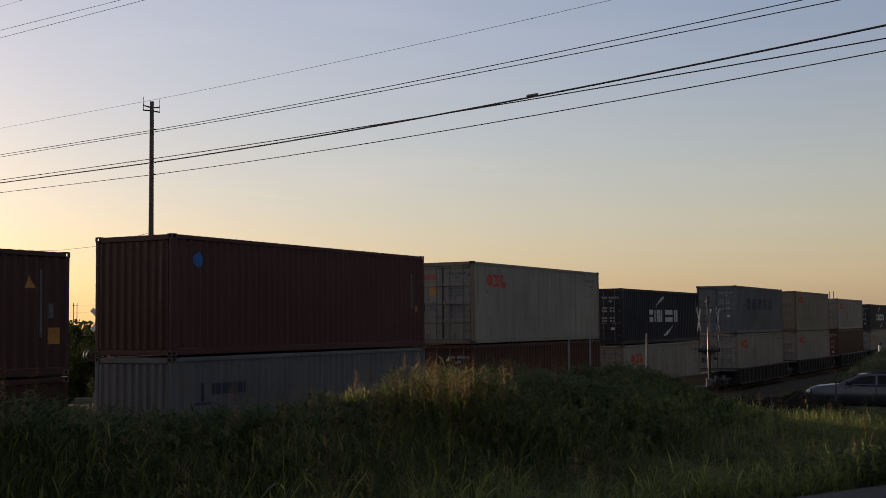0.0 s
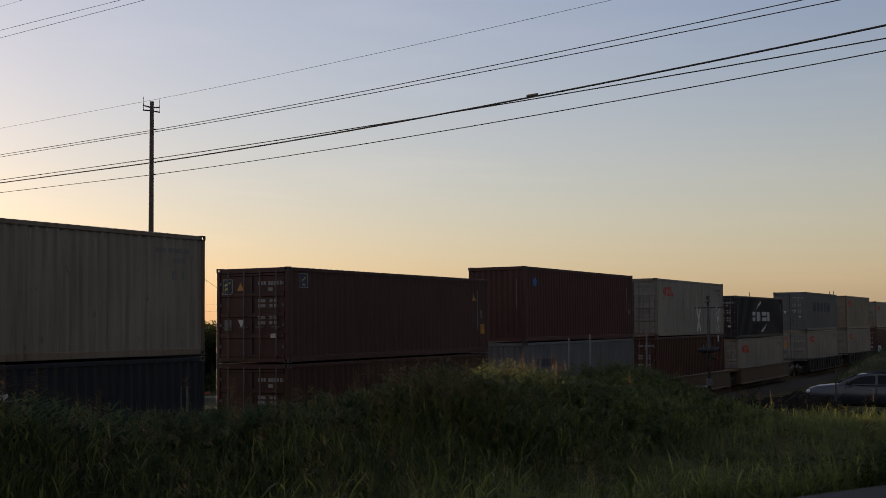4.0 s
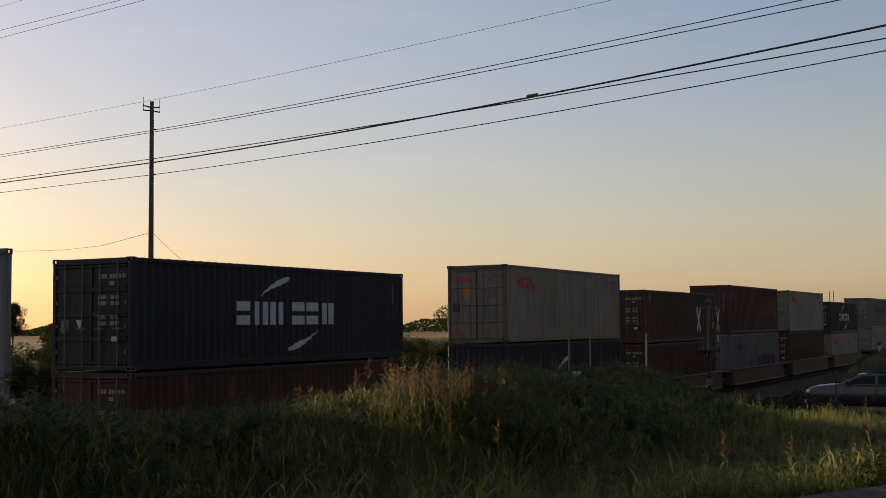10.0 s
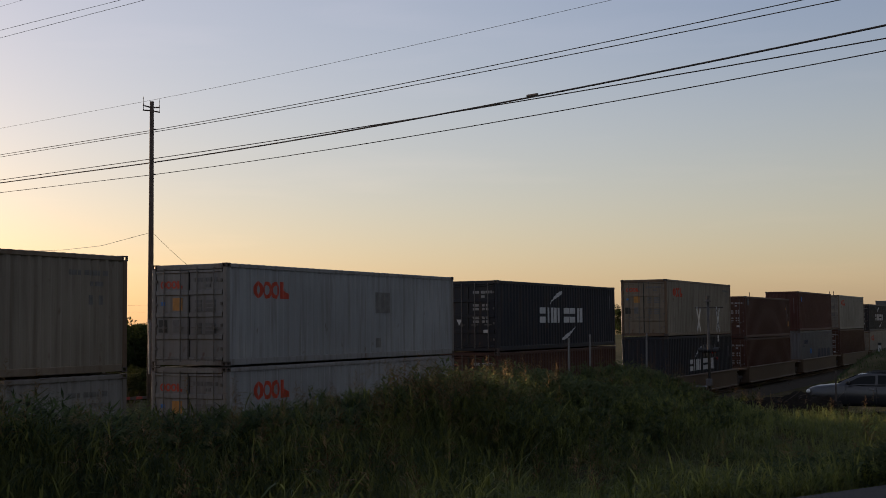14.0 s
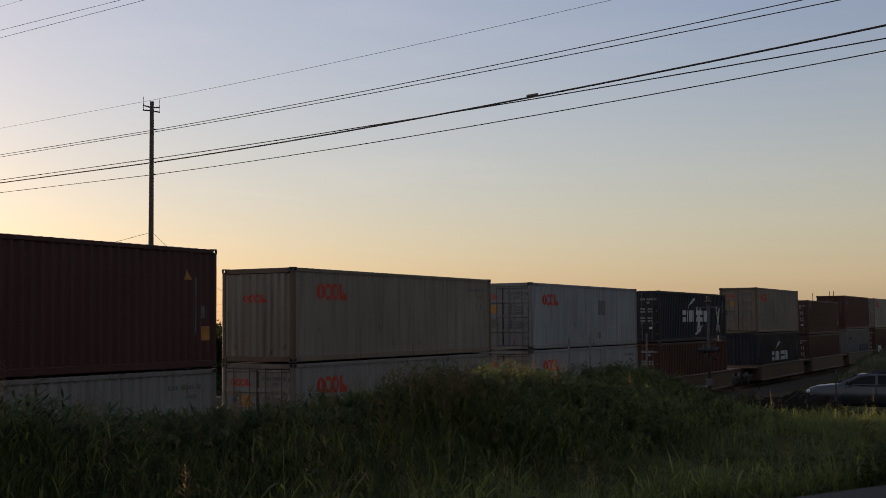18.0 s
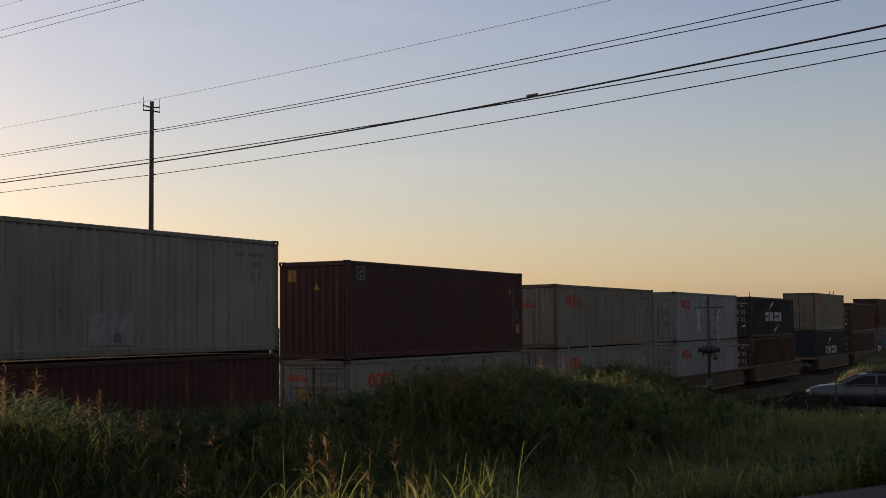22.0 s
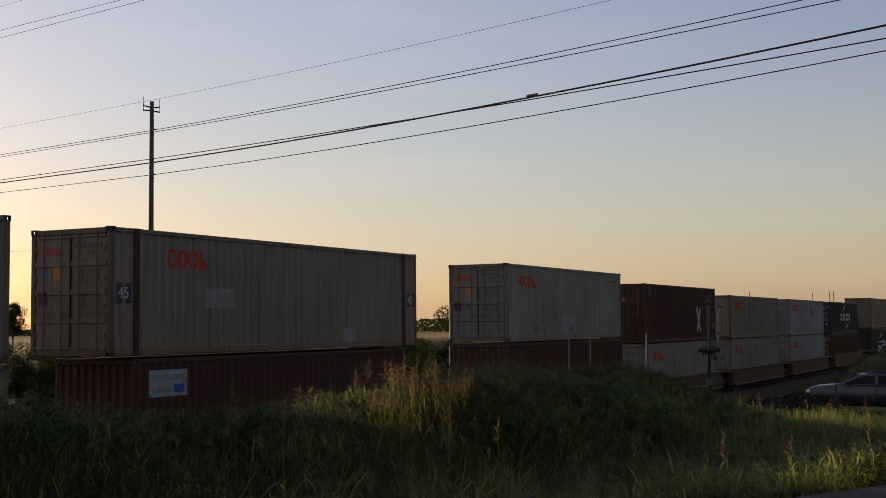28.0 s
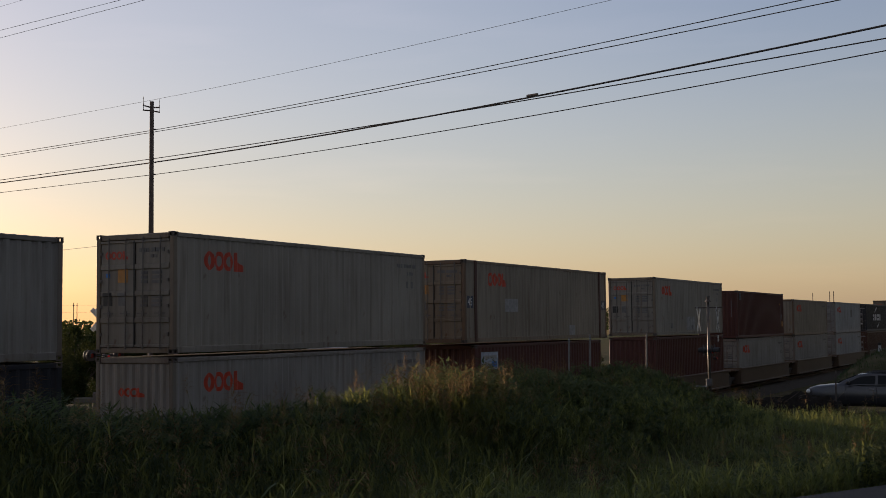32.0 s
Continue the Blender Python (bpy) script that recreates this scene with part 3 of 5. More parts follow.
COLOUR_WORD = {"white": "dirty white", "cream": "rust-stained cream", "cool": "pale blue-grey", "grey": "dull grey", "maroon": "dark maroon", "brown": "brown", "rust": "rusty red", "navy": "dark navy", "steelblue": "weathered grey"}
MARK_WORD = {"rings": "orange marks", "rings_patch": "orange marks, pale patch", "rings45": "orange marks, size plates", "patched": "orange marks, grey patches", "swoosh": "white block marks", "blocks": "faded dark marks", "lowblocks": "faded blue marks", "diamond": "blue hexagon mark", "plate": "small framed plate", "billboard": "pale printed sign", "": "few marks"}


def casting():
    """A corner casting: a hollow block with an open slot in every side."""
    bm = boxed(-0.09, 0.09, -0.081, 0.081, 0, 0.028, 0.006)
    box(bm, -0.09, 0.09, -0.081, 0.081, 0.09, 0.118, 0.006)
    for x in (-1, 1):
        for y in (-1, 1):
            box(bm, x * 0.0645 - 0.0235, x * 0.0645 + 0.0235, y * 0.0595 - 0.0195, y * 0.0595 + 0.0195, 0.024, 0.094)
    return bm


def container(x_lead, z, length, H, paint, mark, doors, upper):
    """A freight container, its origin under its middle at floor level; the trailing end is at -x, the near side at -y."""
    P = PAINT[paint]
    F, R = FRAME.get(paint, P), RAIL.get(paint, P)
    where = "stacked on top" if upper else "in a well car"
    ob = thing("shipping_container", pose(x_lead - length / 2, TRACK_Y, z), f"{COLOUR_WORD[paint]} steel container with {MARK_WORD[mark]}, {where}", "container", "containers on the train")
    half, w = length / 2, CW / 2
    key = (paint, length, H)
    flat = shared(("side", *key), lambda: mesh_of(corrugated(length - 0.26, H - 0.30), "side_wall", P))
    place("side_wall", flat, ob, pose(0, -w + 0.05, 0.18))
    place("side_wall", flat, ob, pose(0, w - 0.05, 0.18, 0, 0, 180))
    roof = shared(("roof", *key), lambda: mesh_of(corrugated(length - 0.3, CW - 0.16, 0.014, 0.29), "roof", P))
    place("roof", roof, ob, pose(0, -w + 0.08, H - 0.018, -90))
    place("floor", shared(("floor", *key), lambda: mesh_of(boxed(-half + 0.15, half - 0.15, -w + 0.1, w - 0.1, 0.03, 0.16), "floor", M_CAST)), ob)
    low = shared(("low", *key), lambda: mesh_of(boxed(-half + 0.16, half - 0.16, -0.03, 0.03, 0.02, 0.18, 0.01), "bottom_rail", R))
    top = shared(("top", *key), lambda: mesh_of(boxed(-half + 0.16, half - 0.16, -0.03, 0.03, H - 0.12, H - 0.015, 0.012), "top_rail", R))
    for s in (-1, 1):
        place("bottom_rail", low, ob, pose(0, s * (w - 0.035), 0))
        place("top_rail", top, ob, pose(0, s * (w - 0.035), 0))
    post = shared(("post", *key), lambda: mesh_of(boxed(-0.07, 0.07, -0.06, 0.06, 0.11, H - 0.11, 0.015), "corner_post", F))
    cast = shared(("cast",), lambda: mesh_of(casting(), "corner_casting", M_CAST))
    beam = shared(("beam", *key), lambda: mesh_of(boxed(-0.06, 0.06, -w + 0.16, w - 0.16, 0, 0.13, 0.012), "end_beam", F))
    for sx in (-1, 1):
        for sy in (-1, 1):
            place("corner_post", post, ob, pose(sx * (half - 0.075), sy * (w - 0.065), 0))
            for zc in (0, H - 0.118):
                place("corner_casting", cast, ob, pose(sx * (half - 0.09), sy * (w - 0.081), zc))
        place("end_beam", beam, ob, pose(sx * (half - 0.07), 0, 0.02))
        place("end_beam", beam, ob, pose(sx * (half - 0.07), 0, H - 0.15))
    if length > 13:
        extra = shared(("mid", *key), lambda: mesh_of(boxed(-0.09, 0.09, -0.05, 0.05, 0.02, H - 0.01, 0.012), "stacking_post", PAINT["brown"]))
        for sx in (-1, 1):
            for sy in (-1, 1):
                place("stacking_post", extra, ob, pose(sx * 6.02, sy * (w - 0.03), 0), "rusty brown stacking post")
    endw = shared(("endw", *key), lambda: mesh_of(corrugated(CW - 0.28, H - 0.32, 0.045, 0.25), "end_wall", P))
    closed = -1 if not doors else 1
    place("end_wall", endw, ob, pose(closed * (half - 0.06), 0, 0.16, 0, 0, 90 * closed))
    dw = (CW - 0.28) / 2
    leaf = shared(("leaf", *key), lambda: mesh_of(door_leaf(dw - 0.012, H - 0.33), "door", DOOR.get(paint, P)))
    lock = shared(("lock", H), lambda: mesh_of(rod(box(box(bmesh.new(), -0.15, 0.15, -0.026, -0.012, 0.79, 0.82), -0.03, 0.03, -0.02, 0.02, 0.74, 0.86), (0, 0, -0.06), (0, 0, H - 0.26), 0.017, None, 7), "lock_rod", M_ROD))
    fast = shared(("hinge",), lambda: mesh_of(boxed(-0.03, 0.03, -0.018, 0.02, -0.04, 0.04, 0.008), "hinge", M_ROD))
    de = -closed
    place("door_seal", shared(("seal", H), lambda: mesh_of(boxed(-0.022, 0.022, -0.05, 0.0, 0, H - 0.34), "door_seal", M_BLACK)), ob, pose(de * (half - 0.05), 0, 0.17, 0, 0, 90 * de), "black rubber door seal")
    for i in (0, 1):
        d = place("door", leaf, ob, pose(de * (half - 0.05), 0, 0.165, 0, 0, 90 * de) @ pose(-dw + i * dw + 0.006, 0, 0))
        for fx in (0.27, 0.77):
            place("lock_rod", lock, d, pose(dw * fx, -0.075, 0), "galvanised lock rod")
        for zf in (0.12, 0.38, 0.62, 0.88):
            place("hinge", fast, d, pose(0.02 if i == 0 else dw - 0.03, -0.05, zf * (H - 0.33)))
    add_marks(ob, side_marks(mark, H), pose(-half, -w + 0.049, 0), ("side", length), pressed(length - 0.26, 0.278, 0.036), 0, half)
    if mark == "rings45":
        for x in (0.18, 13.06):
            plate = place("size_plate", shared(("plate45",), lambda: mesh_of(boxed(0, 0.5, -0.02, 0.0, 0, 0.42), "size_plate", M_NAVYV)), ob, pose(-half + x, -w + 0.035, H - 1.68), "navy plate with white number")
            place("number", shared(("n45",), lambda: lettering("45", 0.36, M_WHITEV)), plate, pose(0.25, -0.024, 0.09, 90))
    # the end's marks read from the far edge towards the near edge
    em = end_marks(mark, H, doors)
    if doors:
        add_marks(ob, em, pose(-half + 0.049, w, 0, 0, 0, -90), ("door", H), door_breaks(H - 0.33), 2, 0.165)
    else:
        add_marks(ob, em, pose(-half + 0.059, w, 0, 0, 0, -90), ("end",), pressed(CW - 0.28, 0.25, 0.045), 0, w)
    return ob


SETS = [
    # leading edge at 0 s, length, (paint, mark, doors trailing, height) above, the same below, car paint
    (134.2, 12.192, ("navy", "swoosh", True, 2.591), ("white", "rings", True, 2.591), "black"),
    (117.8, 12.192, ("white", "rings", True, 2.591), ("brown", "", True, 2.896), "black"),
    (101.7, 12.192, ("cream", "rings", True, 2.896), ("white", "rings", True, 2.896), "black"),
    (85.15, 12.192, ("steelblue", "blocks", True, 2.896), ("white", "rings", True, 2.896), "black"),
    (65.2, 12.192, ("navy", "swoosh", True, 2.591), ("white", "rings", True, 2.591), "tan"),
    (50.05, 12.192, ("white", "rings", True, 2.896), ("rust", "", True, 2.896), "tan"),
    (34.37, 12.192, ("maroon", "diamond", False, 2.896), ("steelblue", "lowblocks", False, 2.896), "tan"),
    (18.95, 12.192, ("brown", "plate", True, 2.591), ("rust", "", True, 2.591), "tan"),
    (3.31, 12.192, ("cream", "rings", True, 2.896), ("navy", "swoosh", False, 2.896), "tan"),
    (-16.40, 12.192, ("navy", "swoosh", True, 2.591), ("rust", "", True, 2.591), "tan"),
    (-32.00, 12.192, ("cool", "patched", True, 2.591), ("cool", "rings", True, 2.591), "tan"),
    (-47.70, 12.192, ("cream", "rings", False, 2.591), ("grey", "rings", True, 2.591), "tan"),
    (-63.13, 12.192, ("maroon", "plate", False, 2.896), ("grey", "rings", True, 2.591), "tan"),
    (-78.70, 12.192, ("white", "rings_patch", True, 2.896), ("maroon", "", False, 2.896), "tan"),
    (-97.66, 13.716, ("cream", "rings45", True, 2.896), ("maroon", "billboard", False, 2.896), "tan"),
    (-114.17, 12.192, ("white", "rings", True, 2.896), ("grey", "rings", False, 2.896), "tan"),
    (-129.82, 12.192, ("grey", "", True, 2.591), ("navy", "", False, 2.896), "tan"),
]
WELL_Z = 0.340
LIFT = {-78.70: 0.045, -114.17: 0.05}  # stacks that sit higher on their locking cones
RIDERS = []  # the train's things, each with its place at 0 s
WHEELS = []


def well_car(cx, front, back, paint):
    """One well-car unit: side sills with ribs, floor beams, end platforms, and the truck under its trailing end."""
    P = M_WELL[paint]
    ob = thing("well_car", pose(cx, TRACK_Y, 0), f"{'black' if paint == 'black' else 'dirty tan'} steel well car carrying stacked containers", "railway car", "well cars of the train")
    sill = shared(("sill", paint), lambda: mesh_of(box(box(boxed(-6.3, 6.3, -0.04, 0.04, 0.24, 1.12, 0.02), -6.4, 6.4, -0.09, 0.09, 1.1, 1.2, 0.02), -6.3, 6.3, -0.09, 0.1, 0.2, 0.3, 0.02), "side_sill", P))
    rib = shared(("rib", paint), lambda: mesh_of(boxed(-0.05, 0.05, -0.06, 0.06, 0.27, 1.12, 0.01), "rib", P))
    for s in (-1, 1):
        sl = place("side_sill", sill, ob, pose(0, s * 1.40, 0))
        for i in range(13 if paint == "black" else 0):
            place("rib", rib, sl, pose(-5.7 + 0.95 * i, s * 0.06, 0))
    floor = shared(("wfloor", paint), lambda: mesh_of(boxed(-0.3, 0.3, -1.37, 1.37, 0.22, 0.334, 0.01), "floor_beam", P))
    for x in (-6.0, -3.0, 0.0, 3.0, 6.0):
        place("floor_beam", floor, ob, pose(x, 0, 0))
    for s, reach in ((1, front - cx), (-1, cx - back)):
        bm = bmesh.new()
        box(bm, 6.3, 6.42, -1.42, 1.42, 0.24, 1.2, 0.015)
        box(bm, 6.42, reach - 0.12, -0.45, 0.45, 0.72, 1.05, 0.03)
        box(bm, 6.42, min(6.42 + 0.95, reach - 0.15), -1.3, 1.3, 1.02, 1.1, 0.015)
        part("end_platform", bm, P, ob, m=pose(0, 0, 0, 0, 0, 0 if s > 0 else 180))
    return ob


def truck(ob, x):
    """A two-axle truck under a car: side frames, bolster and turning wheelsets."""
    frame_me = shared(("tframe",), lambda: mesh_of(box(box(boxed(-1.15, 1.15, -0.09, 0.09, 0.5, 0.68, 0.03), -0.5, 0.5, -0.08, 0.08, 0.22, 0.5, 0.04), -0.3, 0.3, -0.12, 0.12, 0.3, 0.62, 0.03), "truck_frame", M_TRUCK))
    for s in (-1, 1):
        place("truck_frame", frame_me, ob, pose(x, s * 1.0, 0))
    place("bolster", shared(("bolster",), lambda: mesh_of(boxed(-0.22, 0.22, -1.0, 1.0, 0.46, 0.72, 0.03), "bolster", M_TRUCK)), ob, pose(x, 0, 0))

    def wheelset():
        bm = bmesh.new()
        rod(bm, (0, -1.05, 0), (0, 1.05, 0), 0.08, None, 10)
        for s in (-1, 1):
            rod(bm, (0, s * 0.70, 0), (0, s * 0.83, 0), 0.42, None, 24)
            rod(bm, (0, s * 0.67, 0), (0, s * 0.70, 0), 0.445, None, 24)
            rod(bm, (0, s * 0.83, 0), (0, s * 0.86, 0), 0.2, None, 12)
        for a in range(0, 360, 60):
            c, q = math.cos(radians(a)) * 0.3, math.sin(radians(a)) * 0.3
            for s in (-1, 1):
                rod(bm, (c, s * 0.825, q), (c, s * 0.845, q), 0.05, None, 6)
        return mesh_of(bm, "wheelset", M_WHEEL)

    for dx in (-0.88, 0.88):
        WHEELS.append((place("wheelset", shared(("wheelset",), wheelset), ob, pose(x + dx, 0, 0.42)), x + dx))


def build_train():
    mids = []
    for lead, length, up, lo, carp in SETS:
        mids.append(lead - length / 2)
    for i, (lead, length, up, lo, carp) in enumerate(SETS):
        cx = mids[i]
        front = (mids[i - 1] + cx) / 2 if i else cx + 8.0
        back = (cx + mids[i + 1]) / 2 if i + 1 < len(mids) else cx - 7.8
        ob = well_car(cx, front, back, carp)
        wide_back = cx - back > 9
        truck(ob, (back - cx) + (1.75 if wide_back else 0.0))
        if front - cx > 9 or i == 0:
            truck(ob, (front - cx) - 1.75)
        RIDERS.append(ob)
        low = container(cx + 6.096, WELL_Z, 12.192, lo[3], lo[0], lo[1], lo[2], False)
        high = container(lead, WELL_Z + lo[3] + (0.028 if length < 13 else 0.065) + LIFT.get(lead, 0.0), length, up[3], up[0], up[1], up[2], True)
        RIDERS.extend((low, high))


build_train()


# ---------------------------------------------------------------- poles, wires, signals
def chain(pts, r, seg=5):
    """A cable along points."""
    bm = bmesh.new()
    for a, b in zip(pts, pts[1:]):
        rod(bm, a, b, r, None, seg)
    return bm


POLE = Vector((41.815, 37.29, -0.4))
WDIR = Vector((10.9, 33, 0)).normalized()


def utility_pole(p, h, label):
    ob = thing("utility_pole", pose(*p), label, "utility pole")
    part("shaft", rodded((0, 0, -0.5), (0.03, 0.0, h), 0.155, 0.092, 12), M_WOOD, ob, smooth=True)
    side = Vector((WDIR.y, -WDIR.x, 0))
    for z, drop in ((h - 0.22, 0.06), (h - 0.44, -0.02)):
        bm = bmesh.new()
        for s in (-1, 1):
            rod(bm, (0, 0, z - drop), side * (0.42 * s) + Vector((0, 0, z)), 0.036, 0.03, 6)
        part("crossarm", bm, M_WOOD, ob)
    for s in (-0.4, 0.4):
        pin = part("insulator", rodded(side * s + Vector((0, 0, h - 0.46)), side * s + Vector((0, 0, h + 0.17)), 0.016, 0.012, 8), M_GREYV, ob, "thin upright insulator pin")
        part("knob", rodded(side * s + Vector((0, 0, h - 0.24)), side * s + Vector((0, 0, h - 0.14)), 0.03, 0.026, 8), M_GREYV, pin)
    for z in (h - 1.25, h - 2.75, h - 3.3):
        part("bracket", rodded((0, 0, z), side * 0.25 + Vector((0, 0, z)), 0.03, None, 6), M_CAST, ob)
    return ob


main_pole = utility_pole(POLE, 14.55, "tall dark wooden utility pole with a short crossarm")
part("conduit", rodded((-0.15, -0.09, 2.3), (-0.13, -0.08, 4.7), 0.045, None, 8), M_DULL, main_pole, "pale conduit pipe up the pole")
part("meter_box", boxed(0.30, 0.52, -0.15, 0.05, 2.35, 2.9, 0.02), M_DULL, main_pole, "small grey utility box")
utility_pole((POLE.x - WDIR.x * 60, POLE.y - WDIR.y * 60, 1.9), 11.0, "dark wooden utility pole standing by the highway")
utility_pole((POLE.x + WDIR.x * 62, POLE.y + WDIR.y * 62, -0.4), 15.6, "dark wooden utility pole standing in the field")


def wire(coef, rise, r, off=0.0):
    """A hanging wire through the pole: coef gives its height along the near span, rise its slope beyond."""
    pts = []
    for s in np.linspace(-60, 0, 19):
        pts.append((POLE.x + WDIR.x * s, POLE.y + WDIR.y * s, coef[0] * s * s + coef[1] * s + coef[2]))
    for s in np.linspace(8, 62, 7):
        pts.append((POLE.x + WDIR.x * s, POLE.y + WDIR.y * s, coef[2] + rise * s))
    ob = new("power_line", mesh_of(chain(pts, r), "power_line", M_WIRE))
    return tagged(ob, "thin dark overhead wire strung between utility poles", "wire", "overhead wires")


wire((0.000477, 0.04127, 14.21), 0.045, 0.007)
wire((0.000474, 0.03492, 12.83), 0.040, 0.0145)
wire((0.000406, 0.03603, 12.738), 0.038, 0.0145)
wire((0.000640, 0.02930, 11.362), 0.035, 0.029)
wire((0.000325, 0.03255, 11.535), 0.034, 0.018)
wire((0.000620, 0.03067, 10.811), 0.036, 0.0155)


def cable(pts, r, label="thin dark overhead wire strung between utility poles"):
    return tagged(new("power_line", mesh_of(chain(pts, r), "power_line", M_WIRE)), label, "wire", "overhead wires")


# a second, nearer line, and the service drops from the tall pole
for a, b, r in (((25.5, 58.0, 11.2), (14.7, -4.0, 11.2), 0.0032), ((23.5, 58.0, 10.4), (14.5, -8.0, 10.4), 0.0045), ((24.1, 58.0, 10.1), (13.3, -9.1, 10.1), 0.0045)):
    cable([a, b], r, "thin overhead wire crossing high over the track")
for p, h in (((24.3, 58.0, -0.4), 11.8), ((14.1, -7.5, 1.9), 9.6)):
    utility_pole(p, h, "dark wooden utility pole carrying the nearer line")
cable([(41.9, 37.45, 8.21), (42.8, 41.2, 7.82), (43.9, 44.84, 7.81), (46.7, 52.29, 8.14), (54.0, 70.0, 9.4)], 0.009, "slack service wire tied to the pole")
DROP = Vector((55.385, 40.61, -0.35))  # the low service pole's foot
tie0, tie1 = Vector((42.1, 37.34, 8.16)), DROP + Vector((0, 0, 4.95))
cable([tie0.lerp(tie1, i / 10) - Vector((0, 0, 2.1 * (i / 10) * (1 - i / 10))) for i in range(11)], 0.008, "slack service wire running down to a low pole")
service = thing("service_pole", pose(*DROP), "low pale service pole with a meter box", "utility pole")
part("shaft", rodded((0, 0, -0.4), (0, 0, 5.05), 0.085, 0.07, 10), M_POLE, service, smooth=True)
part("conduit", rodded((-0.1, -0.06, 0.1), (-0.1, -0.06, 3.6), 0.028, None, 8), M_FENCE, service, "pale conduit pipe")
part("cap", rodded((0, 0, 4.75), (0, 0, 5.1), 0.088, 0.08, 10), M_CAST, service, "dark pole top")
meter = part("meter_box", boxed(-0.32, -0.06, -0.2, -0.05, 0.75, 1.35, 0.02), M_DULL, service, "small grey meter box")
part("meter", rodded((-0.19, -0.19, 1.2), (-0.19, -0.27, 1.2), 0.08, 0.07, 12), M_GLASSY, meter, "round glass meter")
for x, y, h in ((52.6, 40.4, 1.45), (51.9, 41.0, 1.4), (53.45, 39.4, 1.35)):
    low = thing("fence_post", pose(x, y, -0.35, random.uniform(-2, 2), random.uniform(-2, 2)), "short pale wooden post beside the gravel lane", "post")
    part("shaft", rodded((0, 0, -0.3), (0, 0, h), 0.05, 0.045, 8), M_POLE, low)
part("splice", rodded((34.5, 15.1, 11.07), (34.62, 15.5, 11.08), 0.055, 0.05, 8), M_CAST, bpy.data.objects["power_line.003"])


def hooded(x, z, reach):
    """A lamp hood: the upper two thirds of a short tube."""
    bm, rows = bmesh.new(), []
    for i in range(13):
        a = radians(-30 + 20 * i)
        c, q = math.cos(a), math.sin(a)
        rows.append([bm.verts.new((x + c * r, y, z + q * r)) for r, y in ((0.13, -0.19), (0.13, -reach), (0.12, -reach), (0.12, -0.19))])
    for a, b in zip(rows, rows[1:]):
        for j in range(4):
            bm.faces.new((a[j], a[(j + 1) % 4], b[(j + 1) % 4], b[j]))
    bm.faces.new(rows[0])
    bm.faces.new(rows[-1])
    bmesh.ops.recalc_face_normals(bm, faces=bm.faces)
    return bm


def crossing_signal(p, label, near):
    """A mast with a short crossarm: a crossbuck hangs at either end, and flashers look both ways along the road."""
    ob = thing("crossing_signal", pose(*p, 0, 0, 8 if near else -24), label, "crossing signal", "railway crossing signals")
    part("mast", rodded((0, 0, -0.3), (0, 0, 4.95), 0.07, 0.06, 12), M_GALV if near else M_DULL, ob, smooth=True)
    part("base", boxed(-0.3, 0.3, -0.3, 0.3, -0.45, 0.12, 0.04), M_CAST, ob, "dark mast footing")
    part("bell", rod(rodded((0, 0, 4.95), (0, 0, 5.0), 0.03, None, 8), (0, 0, 4.86), (0, 0, 4.97), 0.15, 0.05, 14), M_CAST, ob)
    part("crossarm", rodded((0, -0.62, 4.62), (0, 0.55, 4.62), 0.03, None, 8), M_CAST, ob)
    part("top_plate", boxed(-0.07, 0.07, -0.07, 0.07, 4.98, 5.12, 0.02), M_CAST, ob)
    off, lx, reach = (-0.385, 0.42, 0.38) if near else (-0.22, 0.62, 0.40)
    for f in (-1, 1):
        spin = pose(0, 0, 0, 0, 0, 0 if f < 0 else 180)
        for k, a in enumerate((45, -45)):
            blade = part("crossbuck", boxed(-0.66, 0.66, off - 0.01 - 0.012 * k, off - 0.012 * k, -0.105, 0.105), M_SIGN, ob, "white crossbuck blade", m=spin @ pose(0, 0, 4.12, 0, a))
            for x in (-0.54, -0.43, -0.32, -0.21, 0.21, 0.32, 0.43, 0.54):
                part("lettering", boxed(x - 0.032, x + 0.032, off - 0.015 - 0.012 * k, off - 0.01 - 0.012 * k, -0.06, 0.06), M_BLACKV, blade)
        if near and f < 0:
            part("track_plate", boxed(-0.17, 0.17, -0.40, -0.385, 3.2, 3.45, 0.004), M_SIGN, ob, m=spin)
        zl = 2.82 if near else 2.55
        part("light_arm", rodded((-lx - 0.13, -0.14, zl), (lx + 0.13, -0.14, zl), 0.025, None, 8), M_BLACK, ob, m=spin)
        for i, sx in enumerate((-lx, lx)):
            disc = part("flasher", rodded((sx, -0.16, zl), (sx, -0.185, zl), 0.25, None, 22), M_BLACK, ob, "round black flasher backing", m=spin)
            part("lamp_case", rodded((sx, -0.16, zl), (sx, -0.02, zl), 0.12, 0.08, 14), M_BLACK, disc)
            part("hood", hooded(sx, zl, reach), M_BLACK, disc, "black lamp hood")
            part("lens", rodded((sx, -0.185, zl), (sx, -0.215, zl), 0.105, 0.10, 14), M_REDLAMP if near else M_REDOFF, disc, "red lamp lens")
    side_lamp = part("side_lamp", rodded((0.12, -0.16, 2.5), (0.12, -0.3, 2.5), 0.06, 0.065, 14), M_BLACK, ob, "small lamp on the mast")
    part("lens", rodded((0.12, -0.3, 2.5), (0.12, -0.315, 2.5), 0.055, None, 14), M_REDLAMP, side_lamp, "lit red lamp lens")
    if near:
        part("gate_box", boxed(-0.22, 0.22, 0.14, 0.6, 0.55, 1.35, 0.04), M_GALV, ob, "grey gate machine box")
    part("junction_box", boxed(-0.28, -0.07, -0.12, 0.12, 1.35, 1.65, 0.02), M_GREYV, ob)
    return ob


